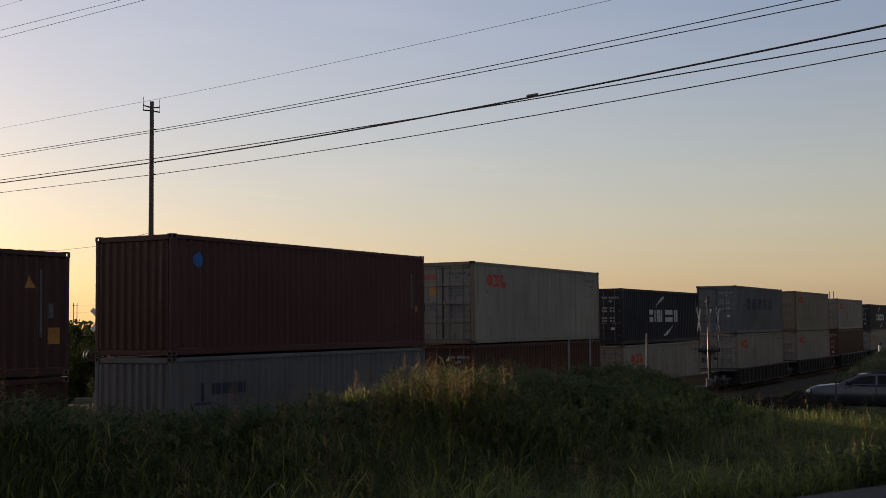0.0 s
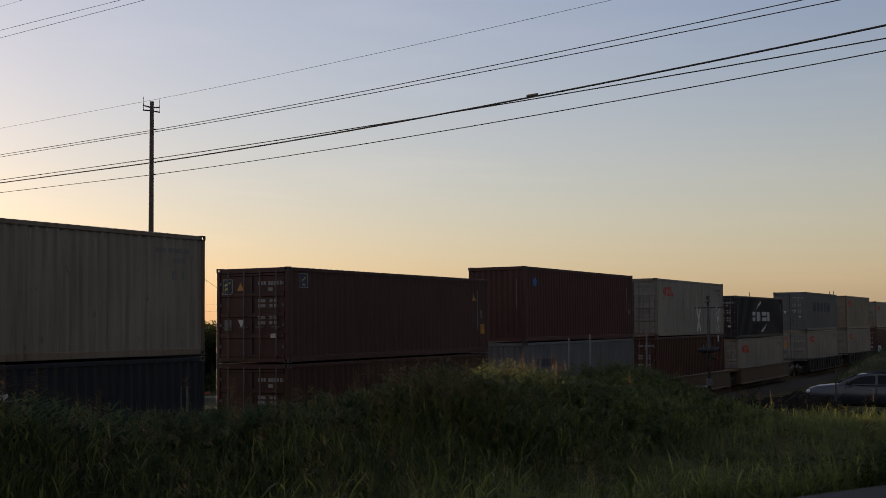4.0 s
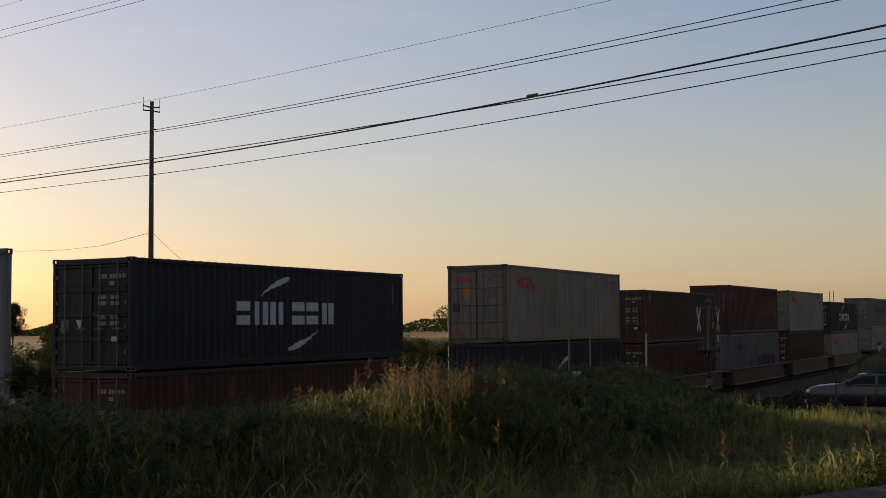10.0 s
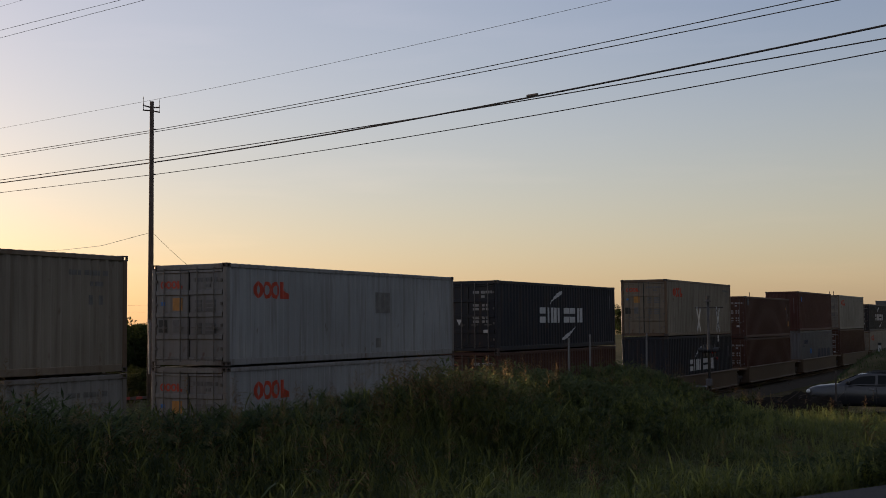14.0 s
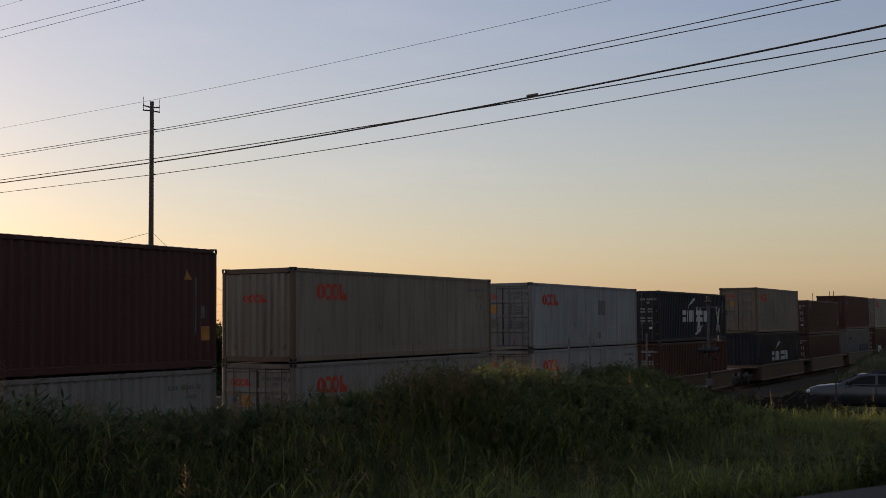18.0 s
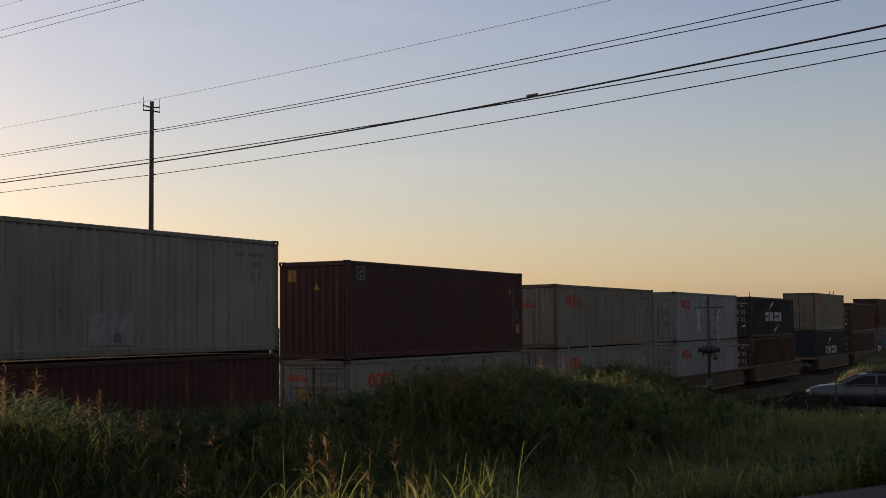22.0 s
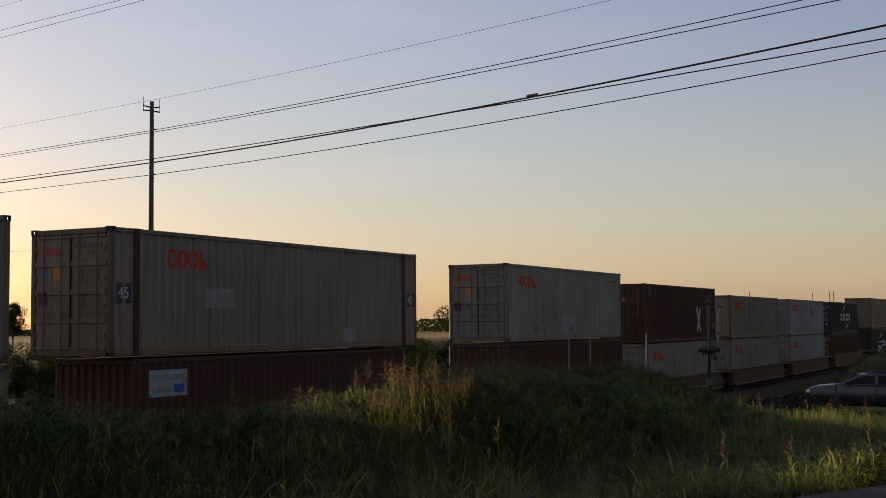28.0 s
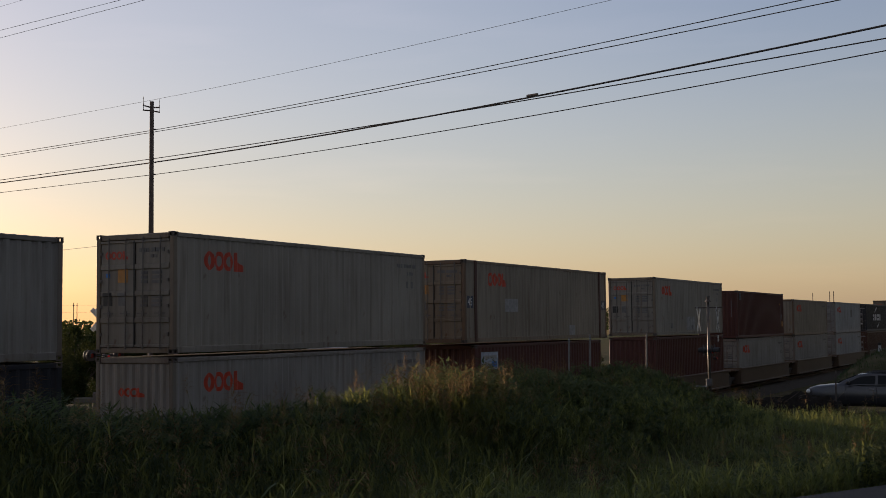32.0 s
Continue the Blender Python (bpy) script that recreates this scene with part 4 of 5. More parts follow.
crossing_signal((50.31, 14.37, -0.06), "silver railway crossing mast with crossbucks and red flashers", True)
crossing_signal((40.5, 38.8, 0.2), "silver crossing mast beyond the track beside the road", False)


def gate_machine(p):
    """The far gate: a drive case on a post, its counterweight, and the lowered striped arm over the road."""
    ob = thing("crossing_gate", pose(*p), "lowered red and white striped gate arm with its drive case", "crossing gate")
    part("drive_case", boxed(-0.32, 0.32, -0.28, 0.28, 0.55, 1.25, 0.14), M_DULL, ob, "rounded weathered grey drive case")
    part("control_box", boxed(-0.95, -0.45, -0.25, 0.2, 0.2, 1.1, 0.05), M_CAST, ob, "dark metal control box")
    part("post", boxed(-0.2, 0.2, -0.2, 0.2, -0.8, 0.62, 0.02), M_CAST, ob)
    part("counterweight", boxed(-0.16, 0.16, -0.1, 0.1, -0.62, 0.0, 0.05), M_DULL, ob, "slanting counterweight", m=pose(0.52, -0.1, 0.62, 0, -40))
    n = 16
    for i in range(n):
        a, b = 0.4 + 6.4 * i / n, 0.4 + 6.4 * (i + 1) / n
        part("stripe", boxed(a, b, -0.03, 0.03, 0.66 - 0.002 * i, 0.79 - 0.004 * i), M_GATERED if i % 2 else M_GALV, ob, "red stripe" if i % 2 else "white stripe")


gate_machine((40.75, 38.6, 0.05))


def bungalow(p, turn):
    """A signal bungalow: sheet-metal walls, an overhanging lid roof, a door with a handle, vents."""
    ob = thing("signal_cabinet", pose(*p, 0, 0, turn), "silver sheet-metal signal cabinet beyond the track", "cabinet")
    part("body", boxed(-0.95, 0.95, -0.95, 0.95, 0.05, 2.55, 0.02), M_ALU, ob)
    part("roof", box(boxed(-1.02, 1.02, -1.02, 1.02, 2.55, 2.62, 0.01), -0.9, 0.9, -0.9, 0.9, 2.62, 2.68, 0.03), M_ALU, ob)
    part("plinth", boxed(-1.0, 1.0, -1.0, 1.0, -0.4, 0.05, 0.02), M_GREYV, ob, "concrete plinth")
    for m in (pose(0, 0, 0), pose(0, 0, 0, 0, 0, 90)):
        door = part("door", boxed(-0.45, 0.45, -0.985, -0.955, 0.2, 2.35, 0.008), M_ALU, ob, m=m)
        part("handle", rodded((0.35, -1.0, 1.2), (0.35, -1.0, 1.38), 0.02, None, 6), M_BLACK, door)
        part("vent", boxed(-0.25, 0.25, -1.0, -0.985, 2.0, 2.2, 0.004), M_GREYV, door)
    part("lamp", boxed(0.55, 0.7, -1.06, -0.95, 2.3, 2.45, 0.02), M_BLACK, ob)


bungalow((63.6, 42.2, -0.05), 4)


def post(name, p, h, r, mat, label, category, cap=None):
    ob = thing(name, pose(*p, random.uniform(-1.5, 1.5), random.uniform(-1.5, 1.5)), label, category)
    part("shaft", rodded((0, 0, -0.5), (0, 0, h), r, r * 0.9, 8), mat, ob)
    if cap:
        part("cap", rodded((0, 0, h - cap), (0, 0, h + 0.01), r * 1.12, None, 8), M_BLACK, ob, "dark band at the top")
    return ob


for x, y, top in ((33.66, 11.47, 3.64), (29.14, 11.41, 3.66), (27.96, 11.51, 3.59)):
    z = float(ground_level(x, y))
    post("fence_post", (x, y, z), top - z, 0.030, M_FENCE, "thin weathered metal post standing in the weeds", "post")
z = float(ground_level(63.2, 9.5))
post("marker_post", (63.2, 9.5, z), 2.85 - z, 0.075, M_SIGN, "white roadside marker post with a dark top", "post", 0.12)
z = float(ground_level(43.0, 7.94))
post("sign_post", (43.0, 7.94, z), 2.3 - z, 0.03, M_CAST, "thin dark metal post beside the road", "post")

fence = thing("barrier_fence", pose(57.35, 49.65, -0.35, 0, 0, -62), "low pale two-post barrier beside the far road", "fence")
for x in (-0.53, 0.53):
    part("post", boxed(x - 0.05, x + 0.05, -0.05, 0.05, -0.2, 1.0, 0.02), M_POLE, fence)
part("rail", boxed(-0.5, 0.5, -0.03, 0.03, 0.70, 0.77, 0.01), M_POLE, fence)
post("marker_post", (59.6, 49.2, -0.35), 0.85, 0.05, M_DULL, "short pale post beside the far road", "post")

# far power line on the horizon
FAR = [(-150, 320), (130, 300), (136, 302), (322, 310), (505, 300), (682, 345), (1325, 300), (1437, 310), (1467, 290), (1474, 290)]


# ---------------------------------------------------------------- the waiting car
def glassy():
    m, n, l, b = material("tinted_glass")
    b.inputs["Base Color"].default_value = (0.012, 0.014, 0.016, 1)
    b.inputs["Roughness"].default_value, b.inputs["Specular IOR Level"].default_value = 0.05, 0.12
    return m


M_GLASS = glassy()
M_CARPAINT = plain("silver_car_paint", (0.082, 0.082, 0.085), 0.26, 0.55, 0.06, 3)
M_TYRE = plain("tyre_rubber", (0.02, 0.02, 0.021), 0.85)
M_HEAD = plain("headlamp_lens", (0.75, 0.75, 0.72), 0.15, 0.2, 0.1)
M_TAIL = plain("tail_lamp_lens", (0.3, 0.015, 0.012), 0.2)


def loft(sections):
    """Skin through sections given as (y, [(x, z), ...]) with equal counts, mirrored in x and capped."""
    bm = bmesh.new()
    rows = []
    for y, half in sections:
        ring = [(x, z) for x, z in half] + [(-x, z) for x, z in half[::-1]]
        rows.append([bm.verts.new((x, y, z)) for x, z in ring])
    for a, b in zip(rows, rows[1:]):
        for j in range(len(a)):
            k = (j + 1) % len(a)
            bm.faces.new((a[j], b[j], b[k], a[k]))
    bm.faces.new(rows[0])
    bm.faces.new(rows[-1])
    bmesh.ops.recalc_face_normals(bm, faces=bm.faces)
    return bm


def suv(p, turn):
    """A sport-utility car; its nose points to +y."""
    ob = thing("car", pose(*p, 0, 0, turn), "silver sport-utility car waiting at the crossing, windows dark", "car")

    def sec(y, w, zlo, zhi, r=0.1):
        return (y, [(w * 0.86, zlo), (w, zlo + 0.12), (w * 1.01, (zlo + zhi) / 2), (w * 0.985, zhi - r), (w * 0.93, zhi - 0.02), (w * 0.5, zhi + 0.015)])

    body = [sec(2.36, 0.70, 0.48, 0.80), sec(2.28, 0.82, 0.38, 0.96), sec(2.05, 0.90, 0.33, 1.03), sec(1.5, 0.93, 0.32, 1.09), sec(0.95, 0.94, 0.32, 1.14), sec(0.3, 0.945, 0.32, 1.10), sec(-1.2, 0.945, 0.32, 1.10), sec(-2.0, 0.93, 0.34, 1.10), sec(-2.3, 0.89, 0.40, 1.08), sec(-2.38, 0.84, 0.46, 1.0)]
    shell = part("body", loft(body), M_CARPAINT, ob, smooth=True)

    def cab(y, wlo, whi, zhi):
        return (y, [(wlo, 1.06), (wlo * 0.995, 1.12), (whi * 1.02, zhi - 0.14), (whi, zhi - 0.06), (whi * 0.9, zhi - 0.012), (whi * 0.45, zhi)])

    cabin = [cab(1.27, 0.86, 0.85, 1.14), cab(0.96, 0.88, 0.80, 1.31), cab(0.48, 0.89, 0.72, 1.49), cab(0.06, 0.89, 0.70, 1.55), cab(-1.4, 0.88, 0.69, 1.55), cab(-2.0, 0.86, 0.67, 1.49), cab(-2.3, 0.84, 0.66, 1.27)]
    part("cabin", loft(cabin), M_CARPAINT, ob, smooth=True)
    for s in (-1, 1):
        # side windows lie on the leaning cabin sides
        for a, b, c, d in (((0.94, 1.14), (-0.12, 1.14), (-0.12, 1.45), (0.40, 1.41)), ((-0.22, 1.14), (-1.0, 1.14), (-1.0, 1.45), (-0.22, 1.46)), ((-1.1, 1.14), (-1.95, 1.16), (-1.82, 1.41), (-1.1, 1.45))):
            bm = bmesh.new()
            vs = []
            for off in (0.012, -0.02):
                vs.append([bm.verts.new((s * (0.885 - (z - 1.1) * 0.30 + off), y, z)) for y, z in (a, b, c, d)])
            bm.faces.new(vs[0])
            bm.faces.new(vs[1])
            for j in range(4):
                bm.faces.new((vs[0][j], vs[0][(j + 1) % 4], vs[1][(j + 1) % 4], vs[1][j]))
            bmesh.ops.recalc_face_normals(bm, faces=bm.faces)
            part("side_window", bm, M_GLASS, ob, "dark side window")
        part("mirror", boxed(s * 1.02 - 0.11, s * 1.02 + 0.11, 0.72, 0.86, 1.12, 1.28, 0.04), M_CARPAINT, ob)
        for y in (0.0, -0.9):
            part("door_handle", boxed(s * 0.955 - 0.02, s * 0.955 + 0.02, y - 0.1, y + 0.1, 0.94, 0.98, 0.012), M_ALU, ob)
        for y in (0.9, -0.17, -1.05):
            part("door_seam", boxed(s * 0.945 - 0.012, s * 0.945 + 0.012, y - 0.006, y + 0.006, 0.42, 1.08), M_BLACK, ob)
        part("headlight", boxed(s * 0.68 - 0.17, s * 0.68 + 0.17, 2.16, 2.36, 0.76, 0.92, 0.05), M_HEAD, ob, "clear headlight")
        part("tail_light", boxed(s * 0.80 - 0.08, s * 0.80 + 0.08, -2.42, -2.28, 0.85, 1.12, 0.03), M_TAIL, ob, "red tail light")
        part("roof_rail", boxed(s * 0.60 - 0.025, s * 0.60 + 0.025, -1.7, 0.2, 1.545, 1.60, 0.015), M_BLACK, ob)
    bm = bmesh.new()
    vs = []
    for off in (0.015, -0.02):
        vs.append([bm.verts.new((x, y + off, z + off)) for x, y, z in ((-0.78, 1.20, 1.18), (0.78, 1.20, 1.18), (0.64, 0.50, 1.48), (-0.64, 0.50, 1.48))])
    bm.faces.new(vs[0])
    bm.faces.new(vs[1])
    for j in range(4):
        bm.faces.new((vs[0][j], vs[0][(j + 1) % 4], vs[1][(j + 1) % 4], vs[1][j]))
    bmesh.ops.recalc_face_normals(bm, faces=bm.faces)
    part("windshield", bm, M_GLASS, ob, "raked dark windshield")
    part("grille", boxed(-0.45, 0.45, 2.33, 2.39, 0.62, 0.84, 0.02), M_BLACK, ob)
    part("bumper", boxed(-0.80, 0.80, 2.26, 2.43, 0.42, 0.60, 0.05), M_CARPAINT, ob)
    for sx in (-0.84, 0.84):
        for y in (1.42, -1.42):
            wheel = thing("wheel", pose(sx, y, 0.36), "", "")
            wheel.parent = ob
            part("tyre", rodded((-0.115, 0, 0), (0.115, 0, 0), 0.36, None, 28), M_TYRE, wheel, "black tyre")
            part("rim", rodded((-0.125, 0, 0), (0.125, 0, 0), 0.23, None, 20), M_CAST, wheel, "alloy rim")
    return ob


suv((47.6, 7.35, float(road_level(7.35)) - 0.02), 0)


# ---------------------------------------------------------------- plants
def grass_arrays(n, xy, height, width, lean, rng, segs=4, fold=0.7):
    """Curved tapering blades standing on the ground at xy."""
    z0 = ground_level(xy[:, 0], xy[:, 1])
    a = rng.uniform(0, 2 * np.pi, n)
    d = np.stack([np.cos(a), np.sin(a)], -1)
    side = np.stack([-d[:, 1], d[:, 0]], -1)
    bend = lean * rng.uniform(0.25, 1.0, n)
    vs = []
    for k in range(segs + 1):
        u = k / segs
        up = height * (u - 0.45 * bend * u * u)
        out = height * bend * fold * u * u
        w = width * (1 - u ** 1.6) * 0.5 + 0.0008
        c = xy + d * out[:, None]
        for s in (-1, 1):
            p = c + side * (w * s)[:, None]
            vs.append(np.column_stack([p, z0 + up - 0.03]))
    v = np.stack(vs, 1)
    base = (np.arange(n) * (2 * (segs + 1)))[:, None]
    q = np.concatenate([base + np.array([2 * k, 2 * k + 1, 2 * k + 3, 2 * k + 2])[None] for k in range(segs)], 1).reshape(-1, 4)
    return v.reshape(-1, 3), q


def scatter(n, x0, x1, y0, y1, rng, keep):
    out = np.zeros((0, 2))
    while len(out) < n:
        p = np.column_stack([rng.uniform(x0, x1, 2 * n), rng.uniform(y0, y1, 2 * n)])
        out = np.concatenate([out, p[rng.uniform(0, 1, 2 * n) < keep(p[:, 0], p[:, 1])]])
    return out[:n]


def off_roads(x, y):
    return (np.abs(road_offset(x, y)) > 3.9) & (y + 0.5 * (x - 11.6) > 2.75)


def clumpy(x, y, s=1.0):
    return 0.5 + 0.5 * np.sin(1.7 * s * x + 2.1 * np.sin(0.9 * s * y)) * np.sin(1.3 * s * y + 1.7 * np.sin(0.8 * s * x + 1))


rng = np.random.default_rng(7)


def field(name, n, region, hgt, wid, lean, mat, label, keep, segs=4):
    xy = scatter(n, *region, rng, keep)
    h = hgt(xy[:, 0], xy[:, 1]) * rng.uniform(0.55, 1.15, n)
    v, q = grass_arrays(n, xy, h, rng.uniform(*wid, n), lean, rng, segs)
    ob = new(name, grid_mesh(name, v, q, mat, True))
    return tagged(ob, label, "grass", kind="stuff")


def in_view(x, y):
    a = np.arctan2(y, x)
    return (a > radians(5)) & (a < radians(52))


def dip(x, y):
    """How rank the growth is along the bank: tall at its near end and over the middle, low towards the crossing road."""
    a = np.degrees(np.arctan2(y, x))
    return np.interp(a, [14.0, 16.0, 17.5, 19.3, 21.1, 23.0, 24.8, 26.7, 28.6, 30.4, 32.3, 34.1, 36.0, 38.0, 41.0, 43.0, 45.0, 46.6, 49.0],
                     [0.45, 0.60, 0.85, 0.88, 0.78, 1.05, 1.15, 1.28, 1.28, 1.10, 0.95, 1.13, 1.22, 1.10, 1.12, 1.30, 1.55, 1.85, 1.65])


def mown(x, y):
    """Nought in the tall growth of the bank, one on the shorter grass between it and the two roads."""
    a = np.degrees(np.arctan2(y, x))
    return (1 - smooth01(24.5, 29.0, a)) * (1 - smooth01(6.8, 8.8, y))


def bank_height(x, y):
    crest = np.exp(-((y - 9.3) / 2.6) ** 2) * (1 - 0.35 * smooth01(26, 36, x))
    return (1 - 0.55 * mown(x, y)) * dip(x, y) * (0.34 + 0.40 * crest * (0.75 + 0.35 * clumpy(x, y, 0.7)))


def bank_keep(x, y):
    return (off_roads(x, y) & in_view(x, y) & (y < 15.5)) * (0.35 + 0.65 * clumpy(x, y)) * np.clip(26.0 / np.hypot(x, y), 0.2, 1)


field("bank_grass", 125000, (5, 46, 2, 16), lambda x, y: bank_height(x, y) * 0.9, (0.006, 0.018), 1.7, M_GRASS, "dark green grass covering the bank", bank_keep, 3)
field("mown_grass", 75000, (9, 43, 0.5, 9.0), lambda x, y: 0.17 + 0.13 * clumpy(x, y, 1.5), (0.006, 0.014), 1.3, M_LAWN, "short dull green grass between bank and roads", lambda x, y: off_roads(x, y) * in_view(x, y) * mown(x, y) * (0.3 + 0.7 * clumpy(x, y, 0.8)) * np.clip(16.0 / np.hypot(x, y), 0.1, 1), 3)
field("right_grass", 30000, (52, 100, -5, 15), lambda x, y: 0.26 + 0.08 * clumpy(x, y, 0.6), (0.012, 0.026), 1.1, M_GRASS, "rough grass beyond the crossing road", lambda x, y: off_roads(x, y) * np.clip(60 / x, 0, 1), 3)
field("far_grass", 34000, (30, 100, 23.5, 90), lambda x, y: 0.4 + 0.25 * clumpy(x, y, 0.4), (0.03, 0.06), 0.9, M_OLIVE, "weedy grass on the far side of the track", lambda x, y: off_roads(x, y) * off_lane(x, y), 3)


def reeds(name, n, region, keep, hgt, label, head_share, leaves=6, blade=1.0, mat=M_REED):
    """Coarse tall grass: stalks with long arching leaves, some with a loose reddish seed head."""
    xy = scatter(n, *region, rng, keep)
    h = hgt(xy[:, 0], xy[:, 1]) * rng.uniform(0.6, 1.12, n)
    pick = rng.uniform(0, 1, n) < head_share
    h = np.where(pick, np.minimum(h * rng.uniform(1.2, 1.7, n), h + 0.25), h)
    z0 = ground_level(xy[:, 0], xy[:, 1])
    lean = rng.normal(0, 0.10, (n, 2))
    V, Q, count = [], [], 0

    def strip(cl, w, side):
        nonlocal count
        k = cl.shape[1]
        v = np.stack([cl - side[:, None, :] * w[:, :, None], cl + side[:, None, :] * w[:, :, None]], 2).reshape(-1, 3)
        m = len(cl)
        base = (np.arange(m) * 2 * k)[:, None] + count
        q = np.concatenate([base + np.array([2 * j, 2 * j + 1, 2 * j + 3, 2 * j + 2])[None] for j in range(k - 1)], 1).reshape(-1, 4)
        count += len(v)
        V.append(v)
        Q.append(q)

    u = np.linspace(0, 1, 4)
    a = rng.uniform(0, 6.283, n)
    side = np.stack([np.cos(a), np.sin(a), 0 * a], -1)
    stalk = np.stack([xy[:, None, 0] + lean[:, None, 0] * h[:, None] * u ** 2, xy[:, None, 1] + lean[:, None, 1] * h[:, None] * u ** 2, z0[:, None] + h[:, None] * u], -1)
    strip(stalk, np.tile(0.0035 - 0.002 * u, (n, 1)), side)
    for i in range(leaves):
        f = (i + rng.uniform(0, 0.9, n)) / leaves * 0.78
        root = np.stack([xy[:, 0] + lean[:, 0] * h * f ** 2, xy[:, 1] + lean[:, 1] * h * f ** 2, z0 + h * f], -1)
        a = rng.uniform(0, 6.283, n)
        d = np.stack([np.cos(a), np.sin(a)], -1)
        ln = rng.uniform(0.35, 0.85, n) * np.clip(h, 0.4, 0.8) * min(blade, 1.0)
        rise, droop = rng.uniform(0.45, 0.95, n), rng.uniform(0.15, 1.0, n)
        u5 = np.linspace(0, 1, 6)
        out = ln[:, None] * (0.38 * u5 + 0.55 * u5 ** 2 * droop[:, None])
        up = ln[:, None] * (rise[:, None] * u5 - droop[:, None] * 0.85 * u5 ** 2.2)
        cl = np.stack([root[:, None, 0] + d[:, None, 0] * out, root[:, None, 1] + d[:, None, 1] * out, root[:, None, 2] + up], -1)
        w = blade * rng.uniform(0.0025, 0.0095, n)[:, None] * (np.sin(np.pi * np.clip(0.18 + 0.82 * u5, 0, 1)) ** 0.7 + 0.02)
        strip(cl, w, np.stack([-d[:, 1], d[:, 0], 0 * a], -1))
    tagged(new(name, grid_mesh(name, np.concatenate(V), np.concatenate(Q), mat, True)), label, "grass", kind="stuff")
    # seed heads
    V, Q, count = [], [], 0
    m = int(pick.sum())
    if not m:
        return
    tip = stalk[pick][:, -1]
    for i in range(30):
        f = i / 30
        a = rng.uniform(0, 6.283, m)
        d = np.stack([np.cos(a), np.sin(a)], -1)
        ln = (0.21 * (1 - f) + 0.03) * rng.uniform(0.4, 1.2, m)
        root = tip + np.stack([0 * a, 0 * a, 0.33 * f + 0 * a - 0.07], -1)
        uu = np.linspace(0, 1, 3)
        cl = np.stack([root[:, None, 0] + d[:, None, 0] * ln[:, None] * 0.75 * uu, root[:, None, 1] + d[:, None, 1] * ln[:, None] * 0.75 * uu, root[:, None, 2] + ln[:, None] * (0.8 * uu - 0.55 * uu ** 2)], -1)
        strip(cl, np.tile(np.array([0.0008, 0.0038, 0.0012]), (m, 1)), np.stack([-d[:, 1], d[:, 0], 0.4 + 0 * a], -1))
    tagged(new(name + "_seed_heads", grid_mesh(name + "_seed_heads", np.concatenate(V), np.concatenate(Q), M_STRAW, True)), "loose reddish-brown seed heads over the tall grass", "grass", kind="stuff")


def crest_keep(x, y):
    return (off_roads(x, y) & in_view(x, y)) * np.exp(-((y - 9.0) / 1.5) ** 2) * (0.25 + 0.75 * clumpy(x, y, 0.8)) * (1 - 0.8 * smooth01(17.5, 21, x))


def tuft_keep(x, y):
    return np.exp(-((x - 16.2) / 0.85) ** 2 - ((y - 8.6) / 0.7) ** 2)


def verge_keep(x, y):
    edge = y + 0.5 * (x - 11.6) - 2.75
    return (off_roads(x, y) & in_view(x, y)) * np.exp(-(edge / 2.6) ** 2) * (0.35 + 0.65 * clumpy(x, y, 1.3)) * (1 - smooth01(15, 24, x))


# weights the dark leaf towards the shaded left of the verge
def shaded_side(x, y):
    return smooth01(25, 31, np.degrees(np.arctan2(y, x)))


def plain_keep(x, y):
    return (off_roads(x, y) & in_view(x, y) & (y < 13)) * (0.2 + 0.8 * clumpy(x, y, 0.6)) * np.clip(14 / x, 0, 1)


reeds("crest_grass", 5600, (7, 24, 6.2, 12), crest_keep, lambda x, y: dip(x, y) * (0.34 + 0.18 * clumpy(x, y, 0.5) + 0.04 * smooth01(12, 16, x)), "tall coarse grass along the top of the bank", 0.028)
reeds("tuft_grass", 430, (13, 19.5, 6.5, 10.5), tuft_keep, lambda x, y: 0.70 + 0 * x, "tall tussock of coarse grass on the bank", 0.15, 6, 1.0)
# one verge growth split by bearing, shade and light put into its greens
reeds("verge_grass", 3200, (6.5, 26, 1.5, 9), lambda x, y: verge_keep(x, y) * shaded_side(x, y), lambda x, y: 0.36 + 0.34 * clumpy(x, y, 1.6), "coarse grass leaves beside the highway, darkened for shade", 0.008, 6, 1.45)
reeds("lit_verge_leaves", 1500, (6.5, 26, 1.5, 7), lambda x, y: verge_keep(x, y) * (1 - shaded_side(x, y)), lambda x, y: 0.26 + 0.34 * clumpy(x, y, 1.6), "grass leaves beside the highway, lightened for brighter light", 0.012, 6, 1.0, M_REED_LIT)
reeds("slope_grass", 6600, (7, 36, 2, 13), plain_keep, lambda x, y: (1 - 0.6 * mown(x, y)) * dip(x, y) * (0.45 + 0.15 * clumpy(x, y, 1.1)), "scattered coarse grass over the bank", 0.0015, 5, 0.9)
# the light leaf copy brightens mound and roadside by colour
reeds("mound_grass", 6200, (16, 38, 6.5, 13), lambda x, y: np.exp(-((y - 9.8) / 2.2) ** 2) * (0.25 + 0.75 * clumpy(x, y, 0.9)) * smooth01(15, 18.5, x) * (1 - smooth01(28.5, 32.5, x)), lambda x, y: dip(x, y) * (0.38 + 0.27 * clumpy(x, y, 0.4)), "rank grass growing through the weeds on the mound", 0.012, 6, 1.0, M_REED_LIT)
